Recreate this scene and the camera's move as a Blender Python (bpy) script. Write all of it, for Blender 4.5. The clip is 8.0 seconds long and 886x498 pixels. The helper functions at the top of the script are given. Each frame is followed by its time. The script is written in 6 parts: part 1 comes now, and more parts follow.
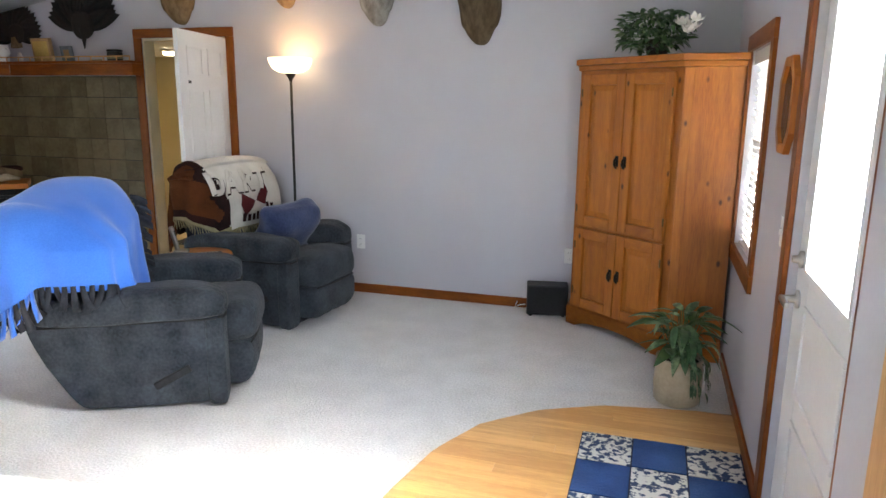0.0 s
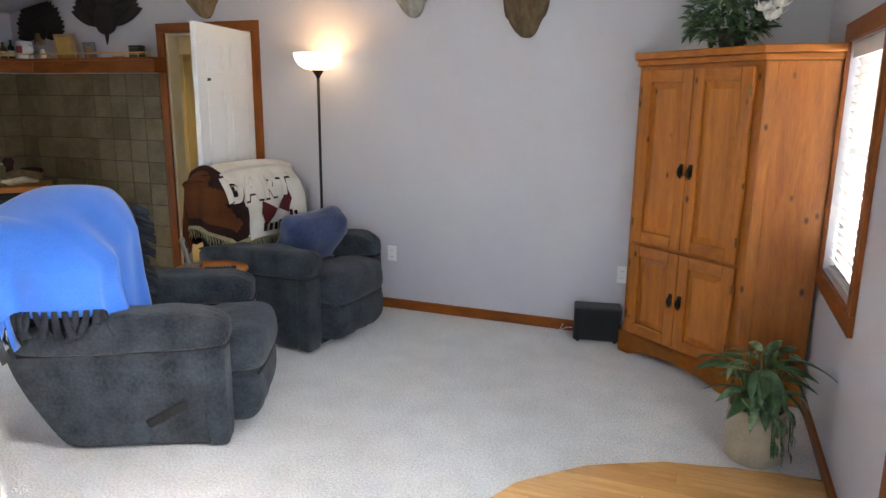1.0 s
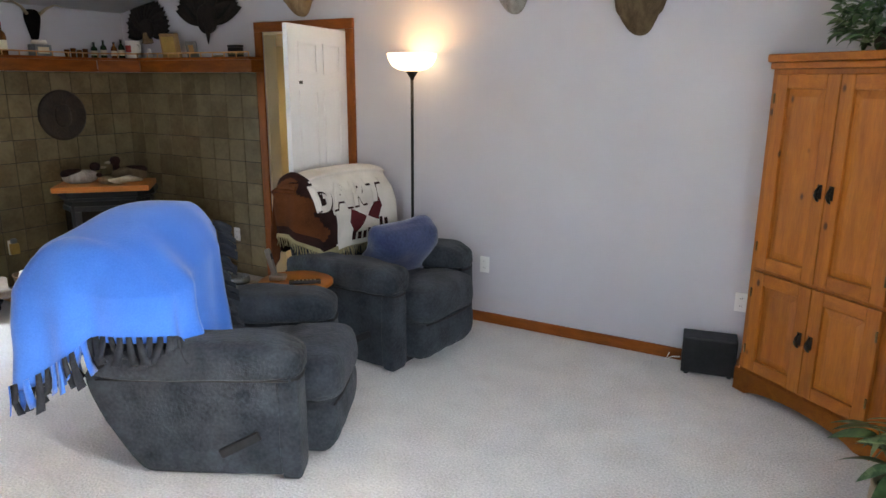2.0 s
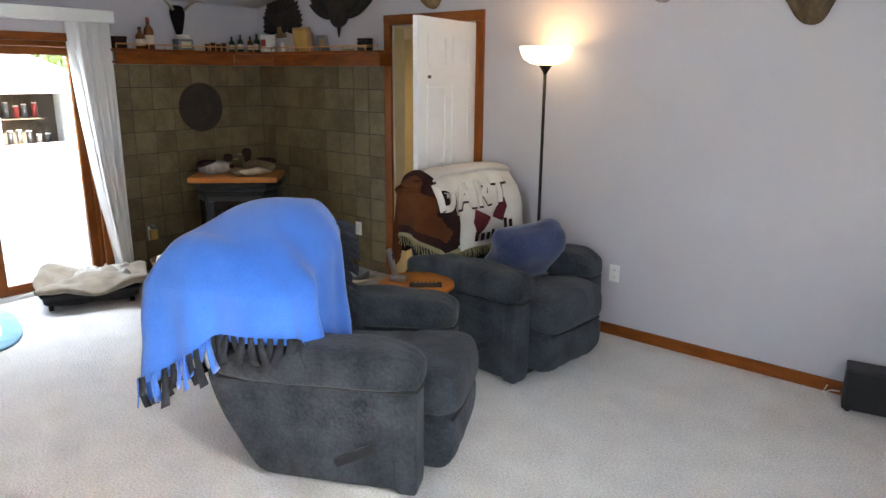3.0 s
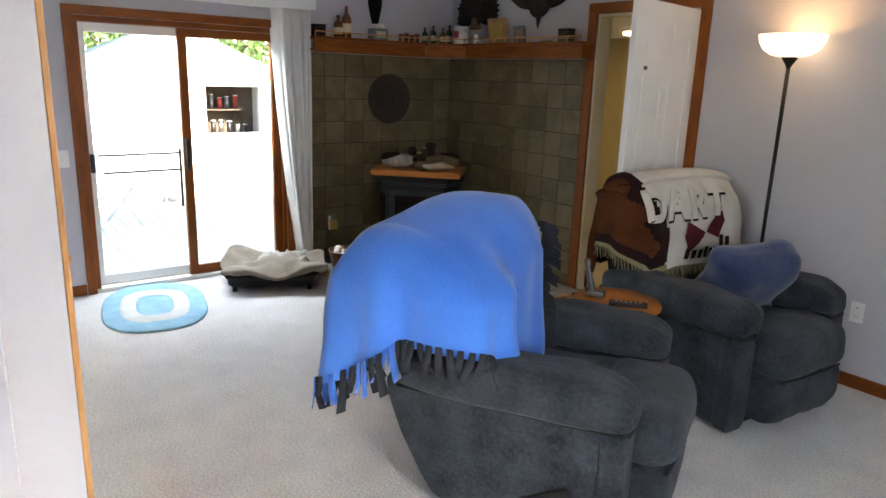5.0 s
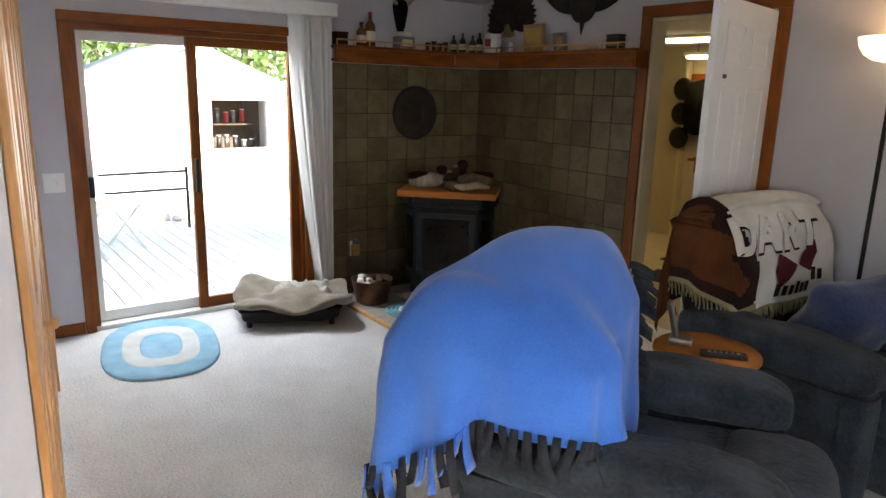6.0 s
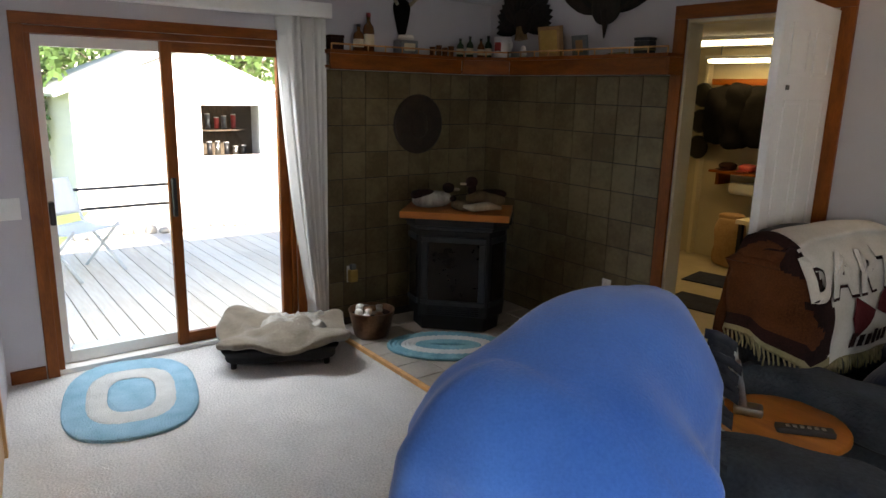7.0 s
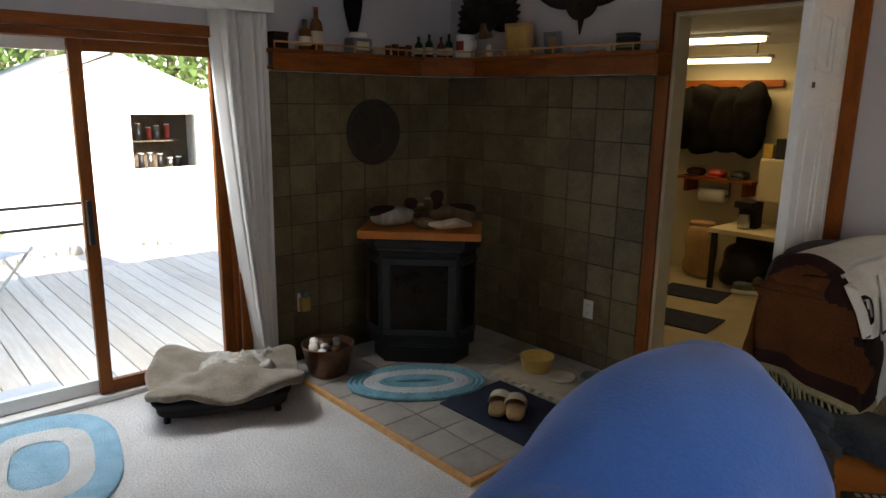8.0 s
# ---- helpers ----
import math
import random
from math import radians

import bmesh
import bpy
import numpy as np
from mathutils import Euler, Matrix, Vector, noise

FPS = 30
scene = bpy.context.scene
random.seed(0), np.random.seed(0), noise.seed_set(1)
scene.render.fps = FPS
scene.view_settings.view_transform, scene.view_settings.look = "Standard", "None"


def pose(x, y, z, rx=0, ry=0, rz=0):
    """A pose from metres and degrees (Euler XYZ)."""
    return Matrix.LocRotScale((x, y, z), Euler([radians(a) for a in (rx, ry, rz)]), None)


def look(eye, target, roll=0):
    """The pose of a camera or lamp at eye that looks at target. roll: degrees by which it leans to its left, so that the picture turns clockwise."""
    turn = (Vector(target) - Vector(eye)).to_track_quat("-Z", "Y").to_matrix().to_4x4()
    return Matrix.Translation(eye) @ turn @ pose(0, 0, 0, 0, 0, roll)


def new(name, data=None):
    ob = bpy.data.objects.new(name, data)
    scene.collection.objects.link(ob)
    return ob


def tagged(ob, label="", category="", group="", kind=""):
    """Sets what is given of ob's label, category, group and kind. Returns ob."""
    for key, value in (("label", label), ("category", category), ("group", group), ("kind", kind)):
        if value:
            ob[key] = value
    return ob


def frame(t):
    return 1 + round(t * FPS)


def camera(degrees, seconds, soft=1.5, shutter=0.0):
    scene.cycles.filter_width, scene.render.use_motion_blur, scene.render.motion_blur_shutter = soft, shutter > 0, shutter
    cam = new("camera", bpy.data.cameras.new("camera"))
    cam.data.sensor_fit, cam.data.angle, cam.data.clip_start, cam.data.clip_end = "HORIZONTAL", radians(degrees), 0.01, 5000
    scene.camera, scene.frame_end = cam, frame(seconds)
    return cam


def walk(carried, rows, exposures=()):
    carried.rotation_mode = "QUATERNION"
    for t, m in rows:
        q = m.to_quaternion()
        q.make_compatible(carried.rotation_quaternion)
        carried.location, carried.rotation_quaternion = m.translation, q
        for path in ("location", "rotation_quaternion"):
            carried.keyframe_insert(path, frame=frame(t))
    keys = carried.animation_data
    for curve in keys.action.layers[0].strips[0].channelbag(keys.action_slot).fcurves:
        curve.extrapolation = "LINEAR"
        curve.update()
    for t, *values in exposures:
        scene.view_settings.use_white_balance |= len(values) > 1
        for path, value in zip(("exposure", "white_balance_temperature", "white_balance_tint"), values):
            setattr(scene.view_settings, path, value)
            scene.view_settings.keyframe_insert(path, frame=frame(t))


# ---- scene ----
cam = camera(66.0, 8.0)
PATH = [
    (0, (0.743, 0.194, 1.537), (0.165, 2.063, 1.118), 0.55),
    (0.5, (0.693, 0.438, 1.551), (0.073, 2.291, 1.126), 0.67),
    (1, (0.641, 0.692, 1.548), (-0.062, 2.515, 1.122), 0.58),
    (2.5, (0.471, 1.101, 1.738), (-0.631, 2.693, 1.235), 0.35),
    (3, (0.367, 1.164, 1.700), (-0.866, 2.656, 1.198), 0.47),
    (3.5, (0.309, 1.225, 1.646), (-1.064, 2.594, 1.155), 0.50),
    (4, (0.233, 1.238, 1.614), (-1.230, 2.513, 1.127), 1.22),
    (4.5, (0.119, 1.258, 1.586), (-1.401, 2.466, 1.105), 1.83),
    (5, (-0.055, 1.301, 1.588), (-1.605, 2.466, 1.097), 1.96),
    (6.5, (-0.874, 1.531, 1.572), (-2.435, 2.697, 1.123), 1.49),
    (7, (-1.082, 1.675, 1.626), (-2.637, 2.848, 1.172), 1.41),
    (7.5, (-1.320, 1.790, 1.627), (-2.840, 3.009, 1.178), 1.17),
    (8, (-1.554, 1.896, 1.606), (-3.012, 3.194, 1.173), 0.87),
]
EXPO = [(0.0, 3.35, 6500, 11), (3.0, 3.35, 6650, 11), (5.0, 2.95, 6750, 11), (6.5, 2.4, 7100, 13), (8.0, 1.95, 7200, 13)]
walk(cam, [(t, look(eye, target, roll)) for t, eye, target, roll in PATH], EXPO)

# ---- light ----
SUN_EL, SUN_AZ = radians(31), radians(9)
world = bpy.data.worlds.new("sky")
world.use_nodes = True
scene.world = world
_wt = world.node_tree
_sky = _wt.nodes.new("ShaderNodeTexSky")
_sky.sky_type, _sky.sun_disc = "NISHITA", False
_sky.sun_elevation, _sky.sun_rotation = SUN_EL, radians(90) - SUN_AZ
_bg = _wt.nodes["Background"]
_bg.inputs["Strength"].default_value = 0.15
_wt.links.new(_sky.outputs[0], _bg.inputs["Color"])
SUN_DIR = Vector((math.cos(SUN_EL) * math.cos(SUN_AZ), math.cos(SUN_EL) * math.sin(SUN_AZ), math.sin(SUN_EL)))
_sd = bpy.data.lights.new("sun", "SUN")
_sd.energy, _sd.angle, _sd.color = 5.0, radians(0.5), (1.0, 0.95, 0.87)
_sun = new("sun", _sd)
_sun.matrix_world = look(SUN_DIR * 30, (0, 0, 0))


def window_light(name, where, target, w, h, watts, color=(0.84, 0.92, 1.0)):
    d = bpy.data.lights.new(name, "AREA")
    d.shape, d.size, d.size_y, d.energy, d.color = "RECTANGLE", w, h, watts, color
    ob = new(name, d)
    ob.matrix_world = look(where, target)
    return ob


NY, WX, EX, SY = 5.215, -5.24, 1.215, -1.7
window_light("daylight_slider", (WX - 0.45, 2.85, 2.3), (-3.3, 2.8, 0.0), 1.5, 0.6, 18)
window_light("daylight_window", (EX + 0.16, 4.03, 1.28), (-3, 3.9, 0.9), 0.72, 1.1, 4.8)
window_light("daylight_front_door", (EX + 0.085, 2.335, 1.46), (-3, 2.3, 1.3), 0.54, 0.90, 3.8)
# fill from behind the camera through an unseen window, assumed from the lit furniture
window_light("rear_fill_light", (0.25, SY - 0.1, 1.5), (-0.7, 4, 1.0), 1.4, 1.2, 2.2)

# ---- materials ----


def ramp_mat(name, dark, light, rough=0.6, scale=6.0, fine=60.0, stretch=(1, 1, 1), bump=0.15, bump_dist=0.01,
             metal=0.0, spread=(0.35, 0.65), random=0.0, fine_mix=0.35, distort=0.0, sheen=0.0, coords="Object", spec=0.5):
    """Two scales of noise between two base colours, with fine relief."""
    m = bpy.data.materials.new(name)
    m.use_nodes = True
    t = m.node_tree
    n, link = t.nodes, t.links.new
    b = n["Principled BSDF"]
    b.inputs["Roughness"].default_value, b.inputs["Metallic"].default_value = rough, metal
    b.inputs["Specular IOR Level"].default_value = spec
    if sheen:
        b.inputs["Sheen Weight"].default_value = sheen
    tc, mp = n.new("ShaderNodeTexCoord"), n.new("ShaderNodeMapping")
    mp.inputs["Scale"].default_value = stretch
    link(tc.outputs[coords], mp.inputs["Vector"])
    a, f = n.new("ShaderNodeTexNoise"), n.new("ShaderNodeTexNoise")
    a.inputs["Scale"].default_value, f.inputs["Scale"].default_value = scale, fine
    a.inputs["Detail"].default_value, f.inputs["Detail"].default_value = 4, 3
    a.inputs["Distortion"].default_value = distort
    vec = mp.outputs["Vector"]
    if random:
        info, ad = n.new("ShaderNodeObjectInfo"), n.new("ShaderNodeVectorMath")
        ad.operation = "MULTIPLY_ADD"
        ad.inputs[1].default_value = (17, 13, 7)
        comb = n.new("ShaderNodeCombineXYZ")
        for k in range(3):
            link(info.outputs["Random"], comb.inputs[k])
        link(comb.outputs[0], ad.inputs[0])
        link(vec, ad.inputs[2])
        vec = ad.outputs[0]
    link(vec, a.inputs["Vector"]), link(vec, f.inputs["Vector"])
    mx = n.new("ShaderNodeMix")
    mx.inputs[0].default_value = fine_mix
    link(a.outputs["Fac"], mx.inputs[2]), link(f.outputs["Fac"], mx.inputs[3])
    fac = mx.outputs[0]
    if random:
        mr = n.new("ShaderNodeMath")
        mr.operation = "MULTIPLY_ADD"
        mr.inputs[1].default_value, mr.inputs[2].default_value = random, -random / 2
        link(info.outputs["Random"], mr.inputs[0])
        sm = n.new("ShaderNodeMath")
        link(mr.outputs[0], sm.inputs[0]), link(fac, sm.inputs[1])
        fac = sm.outputs[0]
    r = n.new("ShaderNodeValToRGB")
    r.color_ramp.elements[0].position, r.color_ramp.elements[1].position = spread
    r.color_ramp.elements[0].color, r.color_ramp.elements[1].color = (*dark, 1), (*light, 1)
    link(fac, r.inputs["Fac"]), link(r.outputs["Color"], b.inputs["Base Color"])
    if bump:
        bp = n.new("ShaderNodeBump")
        bp.inputs["Strength"].default_value, bp.inputs["Distance"].default_value = bump, bump_dist
        link(f.outputs["Fac"], bp.inputs["Height"]), link(bp.outputs["Normal"], b.inputs["Normal"])
    return m


def glow_mat(name, color, strength):
    m = bpy.data.materials.new(name)
    m.use_nodes = True
    b = m.node_tree.nodes["Principled BSDF"]
    b.inputs["Base Color"].default_value = (0.9, 0.88, 0.8, 1)
    b.inputs["Emission Color"].default_value, b.inputs["Emission Strength"].default_value = (*color, 1), strength
    return m


def glass_mat(name, color=(1, 1, 1), rough=0.0):
    m = bpy.data.materials.new(name)
    m.use_nodes = True
    b = m.node_tree.nodes["Principled BSDF"]
    b.inputs["Base Color"].default_value = (*color, 1)
    b.inputs["Roughness"].default_value, b.inputs["Transmission Weight"].default_value = rough, 1.0
    b.inputs["IOR"].default_value = 1.45
    return m


def knot_wood(name, dark, light, axis=2, random=0.15, rough=0.38, knots=True):
    """Clear-finished pine with long grain along one axis and scattered dark knots."""
    st = [7, 7, 7]
    st[axis] = 0.7
    m = ramp_mat(name, dark, light, rough, 3.0, 22.0, st, 0.08, 0.004, spread=(0.3, 0.7), random=random, fine_mix=0.4, distort=0.6)
    if knots:
        n, link = m.node_tree.nodes, m.node_tree.links.new
        b = n["Principled BSDF"]
        src = b.inputs["Base Color"].links[0].from_socket
        tc, mp, vo = n.new("ShaderNodeTexCoord"), n.new("ShaderNodeMapping"), n.new("ShaderNodeTexVoronoi")
        sc = [9.0, 9.0, 9.0]
        sc[axis] = 5.0
        mp.inputs["Scale"].default_value = sc
        vo.inputs["Scale"].default_value = 1.0
        link(tc.outputs["Object"], mp.inputs["Vector"]), link(mp.outputs["Vector"], vo.inputs["Vector"])
        kr = n.new("ShaderNodeValToRGB")
        kr.color_ramp.elements[0].position, kr.color_ramp.elements[1].position = 0.06, 0.13
        kr.color_ramp.elements[0].color, kr.color_ramp.elements[1].color = (1, 1, 1, 1), (0, 0, 0, 1)
        link(vo.outputs["Distance"], kr.inputs["Fac"])
        mx = n.new("ShaderNodeMix")
        mx.data_type = "RGBA"
        mx.inputs[7].default_value = (dark[0] * 0.25, dark[1] * 0.2, dark[2] * 0.2, 1)
        link(kr.outputs["Color"], mx.inputs[0]), link(src, mx.inputs[6]), link(mx.outputs[2], b.inputs["Base Color"])
    return m


M_WALL = ramp_mat("lavender_wall_paint", (0.48, 0.465, 0.505), (0.55, 0.533, 0.572), 0.75, 1.5, 130, bump=0.06, bump_dist=0.003, spread=(0.2, 0.8))
M_CEIL = ramp_mat("white_ceiling_paint", (0.66, 0.66, 0.67), (0.74, 0.74, 0.75), 0.9, 3, 90, bump=0.3, bump_dist=0.006)
M_CARPET = ramp_mat("pale_grey_carpet", (0.45, 0.445, 0.44), (0.77, 0.76, 0.75), 0.98, 5, 95, bump=0.65, bump_dist=0.012, fine_mix=0.75, spread=(0.3, 0.68), sheen=0.2, spec=0.1)
M_OAKFLOOR = ramp_mat("golden_oak_floor", (0.52, 0.27, 0.09), (0.72, 0.42, 0.16), 0.28, 3, 20, (1.2, 14, 1), 0.05, 0.002, random=0.35, fine_mix=0.4)
M_TRIM = ramp_mat("red_brown_wood_trim", (0.145, 0.034, 0.003), (0.275, 0.077, 0.007), 0.46, 3, 25, (6, 6, 1.2), 0.08, 0.003, random=0.1, spec=0.28)
M_TRIMH = ramp_mat("red_brown_wood_trim_long", (0.145, 0.034, 0.003), (0.275, 0.077, 0.007), 0.46, 3, 25, (1.5, 1.5, 8), 0.08, 0.003, random=0.1, spec=0.28)
M_PINE = knot_wood("honey_pine", (0.25, 0.068, 0.0045), (0.46, 0.150, 0.011), 2, rough=0.46)
M_PINEH = knot_wood("honey_pine_cross", (0.26, 0.072, 0.005), (0.46, 0.150, 0.012), 0, rough=0.46, knots=False)
M_OAK = ramp_mat("light_oak", (0.50, 0.24, 0.08), (0.68, 0.38, 0.15), 0.4, 3, 25, (8, 8, 1), 0.08, 0.003, random=0.2)
M_TILE = ramp_mat("olive_grey_wall_tile", (0.108, 0.082, 0.041), (0.198, 0.155, 0.085), 0.42, 7, 40, bump=0.05, bump_dist=0.003, random=0.22, spec=0.3)
M_GROUT = ramp_mat("dark_grout", (0.022, 0.019, 0.014), (0.038, 0.034, 0.026), 0.9, 9, 90, bump=0.3)
M_FTILE = ramp_mat("beige_grey_floor_tile", (0.30, 0.28, 0.25), (0.42, 0.39, 0.35), 0.4, 6, 45, bump=0.06, bump_dist=0.003, random=0.2)
M_UPH = ramp_mat("slate_grey_plush", (0.012, 0.015, 0.020), (0.060, 0.070, 0.085), 0.92, 7, 70, bump=0.7, bump_dist=0.008, sheen=0.08, spread=(0.3, 0.7), spec=0.12)
M_UPHD = ramp_mat("dark_underside_cloth", (0.01, 0.01, 0.011), (0.02, 0.02, 0.022), 0.95, 8, 60)
M_BLUE = ramp_mat("bright_blue_fleece", (0.035, 0.145, 0.58), (0.06, 0.205, 0.70), 0.95, 3, 140, bump=0.35, bump_dist=0.004, sheen=0.4, spec=0.1)
M_FRINGE = ramp_mat("dark_fleece_fringe", (0.012, 0.014, 0.02), (0.03, 0.035, 0.045), 0.95, 20, 120)
M_NAVY = ramp_mat("navy_plush", (0.022, 0.034, 0.09), (0.055, 0.075, 0.165), 0.9, 5, 70, bump=0.5, bump_dist=0.006, sheen=0.4, spec=0.15)
M_WHITE = ramp_mat("white_door_paint", (0.72, 0.73, 0.74), (0.80, 0.81, 0.82), 0.42, 2, 80, bump=0.04, bump_dist=0.002)
M_PLASTIC = ramp_mat("white_plastic", (0.74, 0.74, 0.72), (0.8, 0.8, 0.78), 0.35, 5, 80, bump=0)
M_VINYL = ramp_mat("white_vinyl_slat", (0.68, 0.68, 0.66), (0.78, 0.78, 0.76), 0.5, 3, 120, (6, 6, 1), 0.1, 0.002)
M_BLACK = ramp_mat("black_vinyl", (0.008, 0.008, 0.009), (0.016, 0.016, 0.018), 0.5, 5, 90, bump=0.2, bump_dist=0.003)
M_METALB = ramp_mat("black_metal", (0.01, 0.01, 0.01), (0.025, 0.023, 0.02), 0.4, 5, 90, bump=0.05, metal=0.6)
M_IRON = ramp_mat("stove_enamel", (0.004, 0.005, 0.006), (0.009, 0.010, 0.012), 0.5, 5, 70, bump=0.15, bump_dist=0.003, spec=0.25)
M_STOVEGLASS = ramp_mat("stove_glass", (0.003, 0.0025, 0.002), (0.012, 0.008, 0.005), 0.12, 5, 30, bump=0, spec=0.15)
M_CHROME = ramp_mat("satin_nickel", (0.45, 0.44, 0.42), (0.6, 0.59, 0.57), 0.28, 6, 70, bump=0.02, metal=1.0)
M_BRASS = ramp_mat("antique_brass", (0.12, 0.07, 0.03), (0.2, 0.13, 0.06), 0.4, 8, 70, bump=0.1, metal=0.9)
M_COPPER = ramp_mat("dull_copper", (0.12, 0.06, 0.035), (0.26, 0.14, 0.08), 0.35, 9, 60, bump=0.1, metal=0.8)
M_STONEWARE = ramp_mat("tan_stoneware", (0.36, 0.29, 0.19), (0.48, 0.40, 0.28), 0.45, 8, 60, bump=0.08, bump_dist=0.003)
M_SOIL = ramp_mat("potting_soil", (0.012, 0.008, 0.005), (0.04, 0.028, 0.018), 0.95, 30, 120, bump=0.8)
M_LEAF = ramp_mat("glossy_green_leaf", (0.02, 0.055, 0.018), (0.075, 0.15, 0.05), 0.38, 14, 60, bump=0.1, bump_dist=0.003, random=0.2)
M_LEAFV = ramp_mat("variegated_leaf", (0.03, 0.075, 0.028), (0.25, 0.33, 0.17), 0.4, 18, 60, bump=0.1, bump_dist=0.003, random=0.2, spread=(0.42, 0.66))
M_PETAL = ramp_mat("white_petal", (0.72, 0.68, 0.62), (0.82, 0.78, 0.72), 0.7, 9, 60, bump=0.1)
M_FURB = ramp_mat("brown_hide", (0.075, 0.05, 0.03), (0.20, 0.145, 0.085), 0.95, 7, 120, (3, 3, 1), 0.8, 0.01, spec=0.1)
M_FURT = ramp_mat("tan_hide", (0.16, 0.10, 0.05), (0.36, 0.25, 0.14), 0.95, 7, 120, (3, 3, 1), 0.8, 0.01, spec=0.1)
M_FURG = ramp_mat("grey_and_white_hide", (0.16, 0.14, 0.12), (0.5, 0.47, 0.42), 0.95, 6, 120, (3, 3, 1), 0.8, 0.01, spec=0.1)
M_FEATHER = ramp_mat("dark_feather", (0.004, 0.003, 0.0025), (0.022, 0.014, 0.010), 0.9, 6, 60, (5, 5, 1), 0.5, 0.006, random=0.3)
M_BONE = ramp_mat("antler", (0.28, 0.22, 0.14), (0.45, 0.38, 0.27), 0.6, 9, 60)
M_RUGB = ramp_mat("aqua_rug_pile", (0.22, 0.43, 0.57), (0.36, 0.58, 0.72), 0.98, 8, 120, bump=1.0, bump_dist=0.012, spec=0.1)
M_RUGW = ramp_mat("white_rug_pile", (0.55, 0.56, 0.55), (0.72, 0.73, 0.72), 0.98, 8, 120, bump=1.0, bump_dist=0.012, spec=0.1)
M_TEAL = ramp_mat("teal_braid", (0.09, 0.25, 0.32), (0.22, 0.45, 0.54), 0.95, 9, 90, bump=0.6)
M_MATB = ramp_mat("dark_navy_mat", (0.008, 0.011, 0.03), (0.02, 0.026, 0.06), 0.95, 9, 120, bump=0.7)
M_FOAM = ramp_mat("cream_foam_mat", (0.42, 0.36, 0.25), (0.56, 0.49, 0.36), 0.9, 8, 90, bump=0.2)
M_LINEN = ramp_mat("pale_tan_plush", (0.15, 0.122, 0.09), (0.29, 0.245, 0.19), 0.95, 8, 110, bump=0.7, bump_dist=0.01, sheen=0.3, spec=0.1)
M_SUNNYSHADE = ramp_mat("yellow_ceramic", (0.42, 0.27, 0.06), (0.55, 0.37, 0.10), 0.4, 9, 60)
M_CARVED = ramp_mat("dark_carved_wood", (0.012, 0.007, 0.004), (0.035, 0.02, 0.012), 0.6, 14, 60, bump=0.5)
M_GLASS = glass_mat("window_glass")
M_BULB = glow_mat("lit_lamp_glass", (1.0, 0.70, 0.38), 0.42)
M_TUBE = glow_mat("lit_fluorescent_tube", (1.0, 0.84, 0.5), 1.7)

# ---- mesh helpers ----


def box(x0, x1, y0, y1, z0, z1, bev=0.004, bm=None, m=None):
    bm = bm or bmesh.new()
    r = bmesh.ops.create_cube(bm, size=1.0)["verts"]
    for v in r:
        v.co = Vector((x0 + (v.co.x + 0.5) * (x1 - x0), y0 + (v.co.y + 0.5) * (y1 - y0), z0 + (v.co.z + 0.5) * (z1 - z0)))
        if m:
            v.co = m @ v.co
    if bev:
        es = list({e for v in r for e in v.link_edges})
        bmesh.ops.bevel(bm, geom=es, offset=bev, segments=2, profile=0.6, affect="EDGES", clamp_overlap=True)
    return bm


def soft(cx, cy, cz, sx, sy, sz, p=4.0, n=9, lump=0.0, shape=None, bm=None, seed=0):
    """A stuffed cushion: a box rounded by a power norm, half sizes sx, sy, sz; shape(u) may bend it."""
    bm = bm or bmesh.new()
    seen = {}

    def vert(a, b, c):
        key = (round(a, 4), round(b, 4), round(c, 4))
        if key not in seen:
            d = (abs(a) ** p + abs(b) ** p + abs(c) ** p) ** (1 / p)
            u = Vector((a / d, b / d, c / d))
            q = Vector((u.x * sx, u.y * sy, u.z * sz))
            if shape:
                q = shape(q, u)
            q += Vector((cx, cy, cz))
            if lump:
                q += u.normalized() * lump * noise.noise(q * 7 + Vector((seed, 0, 0)))
            seen[key] = bm.verts.new(q)
        return seen[key]

    g = [-1 + 2 * k / n for k in range(n + 1)]
    g = [math.copysign(abs(x) ** 0.8, x) for x in g]
    for ax in range(3):
        for s in (-1, 1):
            for i in range(n):
                for j in range(n):
                    quad = []
                    for (a, b) in ((g[i], g[j]), (g[i + 1], g[j]), (g[i + 1], g[j + 1]), (g[i], g[j + 1])):
                        c = [0, 0, 0]
                        c[ax], c[(ax + 1) % 3], c[(ax + 2) % 3] = s, a, b
                        quad.append(vert(*c))
                    bm.faces.new(quad if s > 0 else quad[::-1])
    for f in bm.faces:
        f.smooth = True
    return bm


def lathe(profile, n=28, bm=None, m=None, close=True):
    bm = bm or bmesh.new()
    rings = []
    for r, z in profile:
        ring = []
        for k in range(n):
            a = 2 * math.pi * k / n
            co = Vector((r * math.cos(a), r * math.sin(a), z))
            ring.append(bm.verts.new(m @ co if m else co))
        rings.append(ring)
    for a, b in zip(rings, rings[1:]):
        for k in range(n):
            bm.faces.new((a[k], a[(k + 1) % n], b[(k + 1) % n], b[k])).smooth = True
    if close:
        bm.faces.new(rings[0][::-1]), bm.faces.new(rings[-1])
    return bm


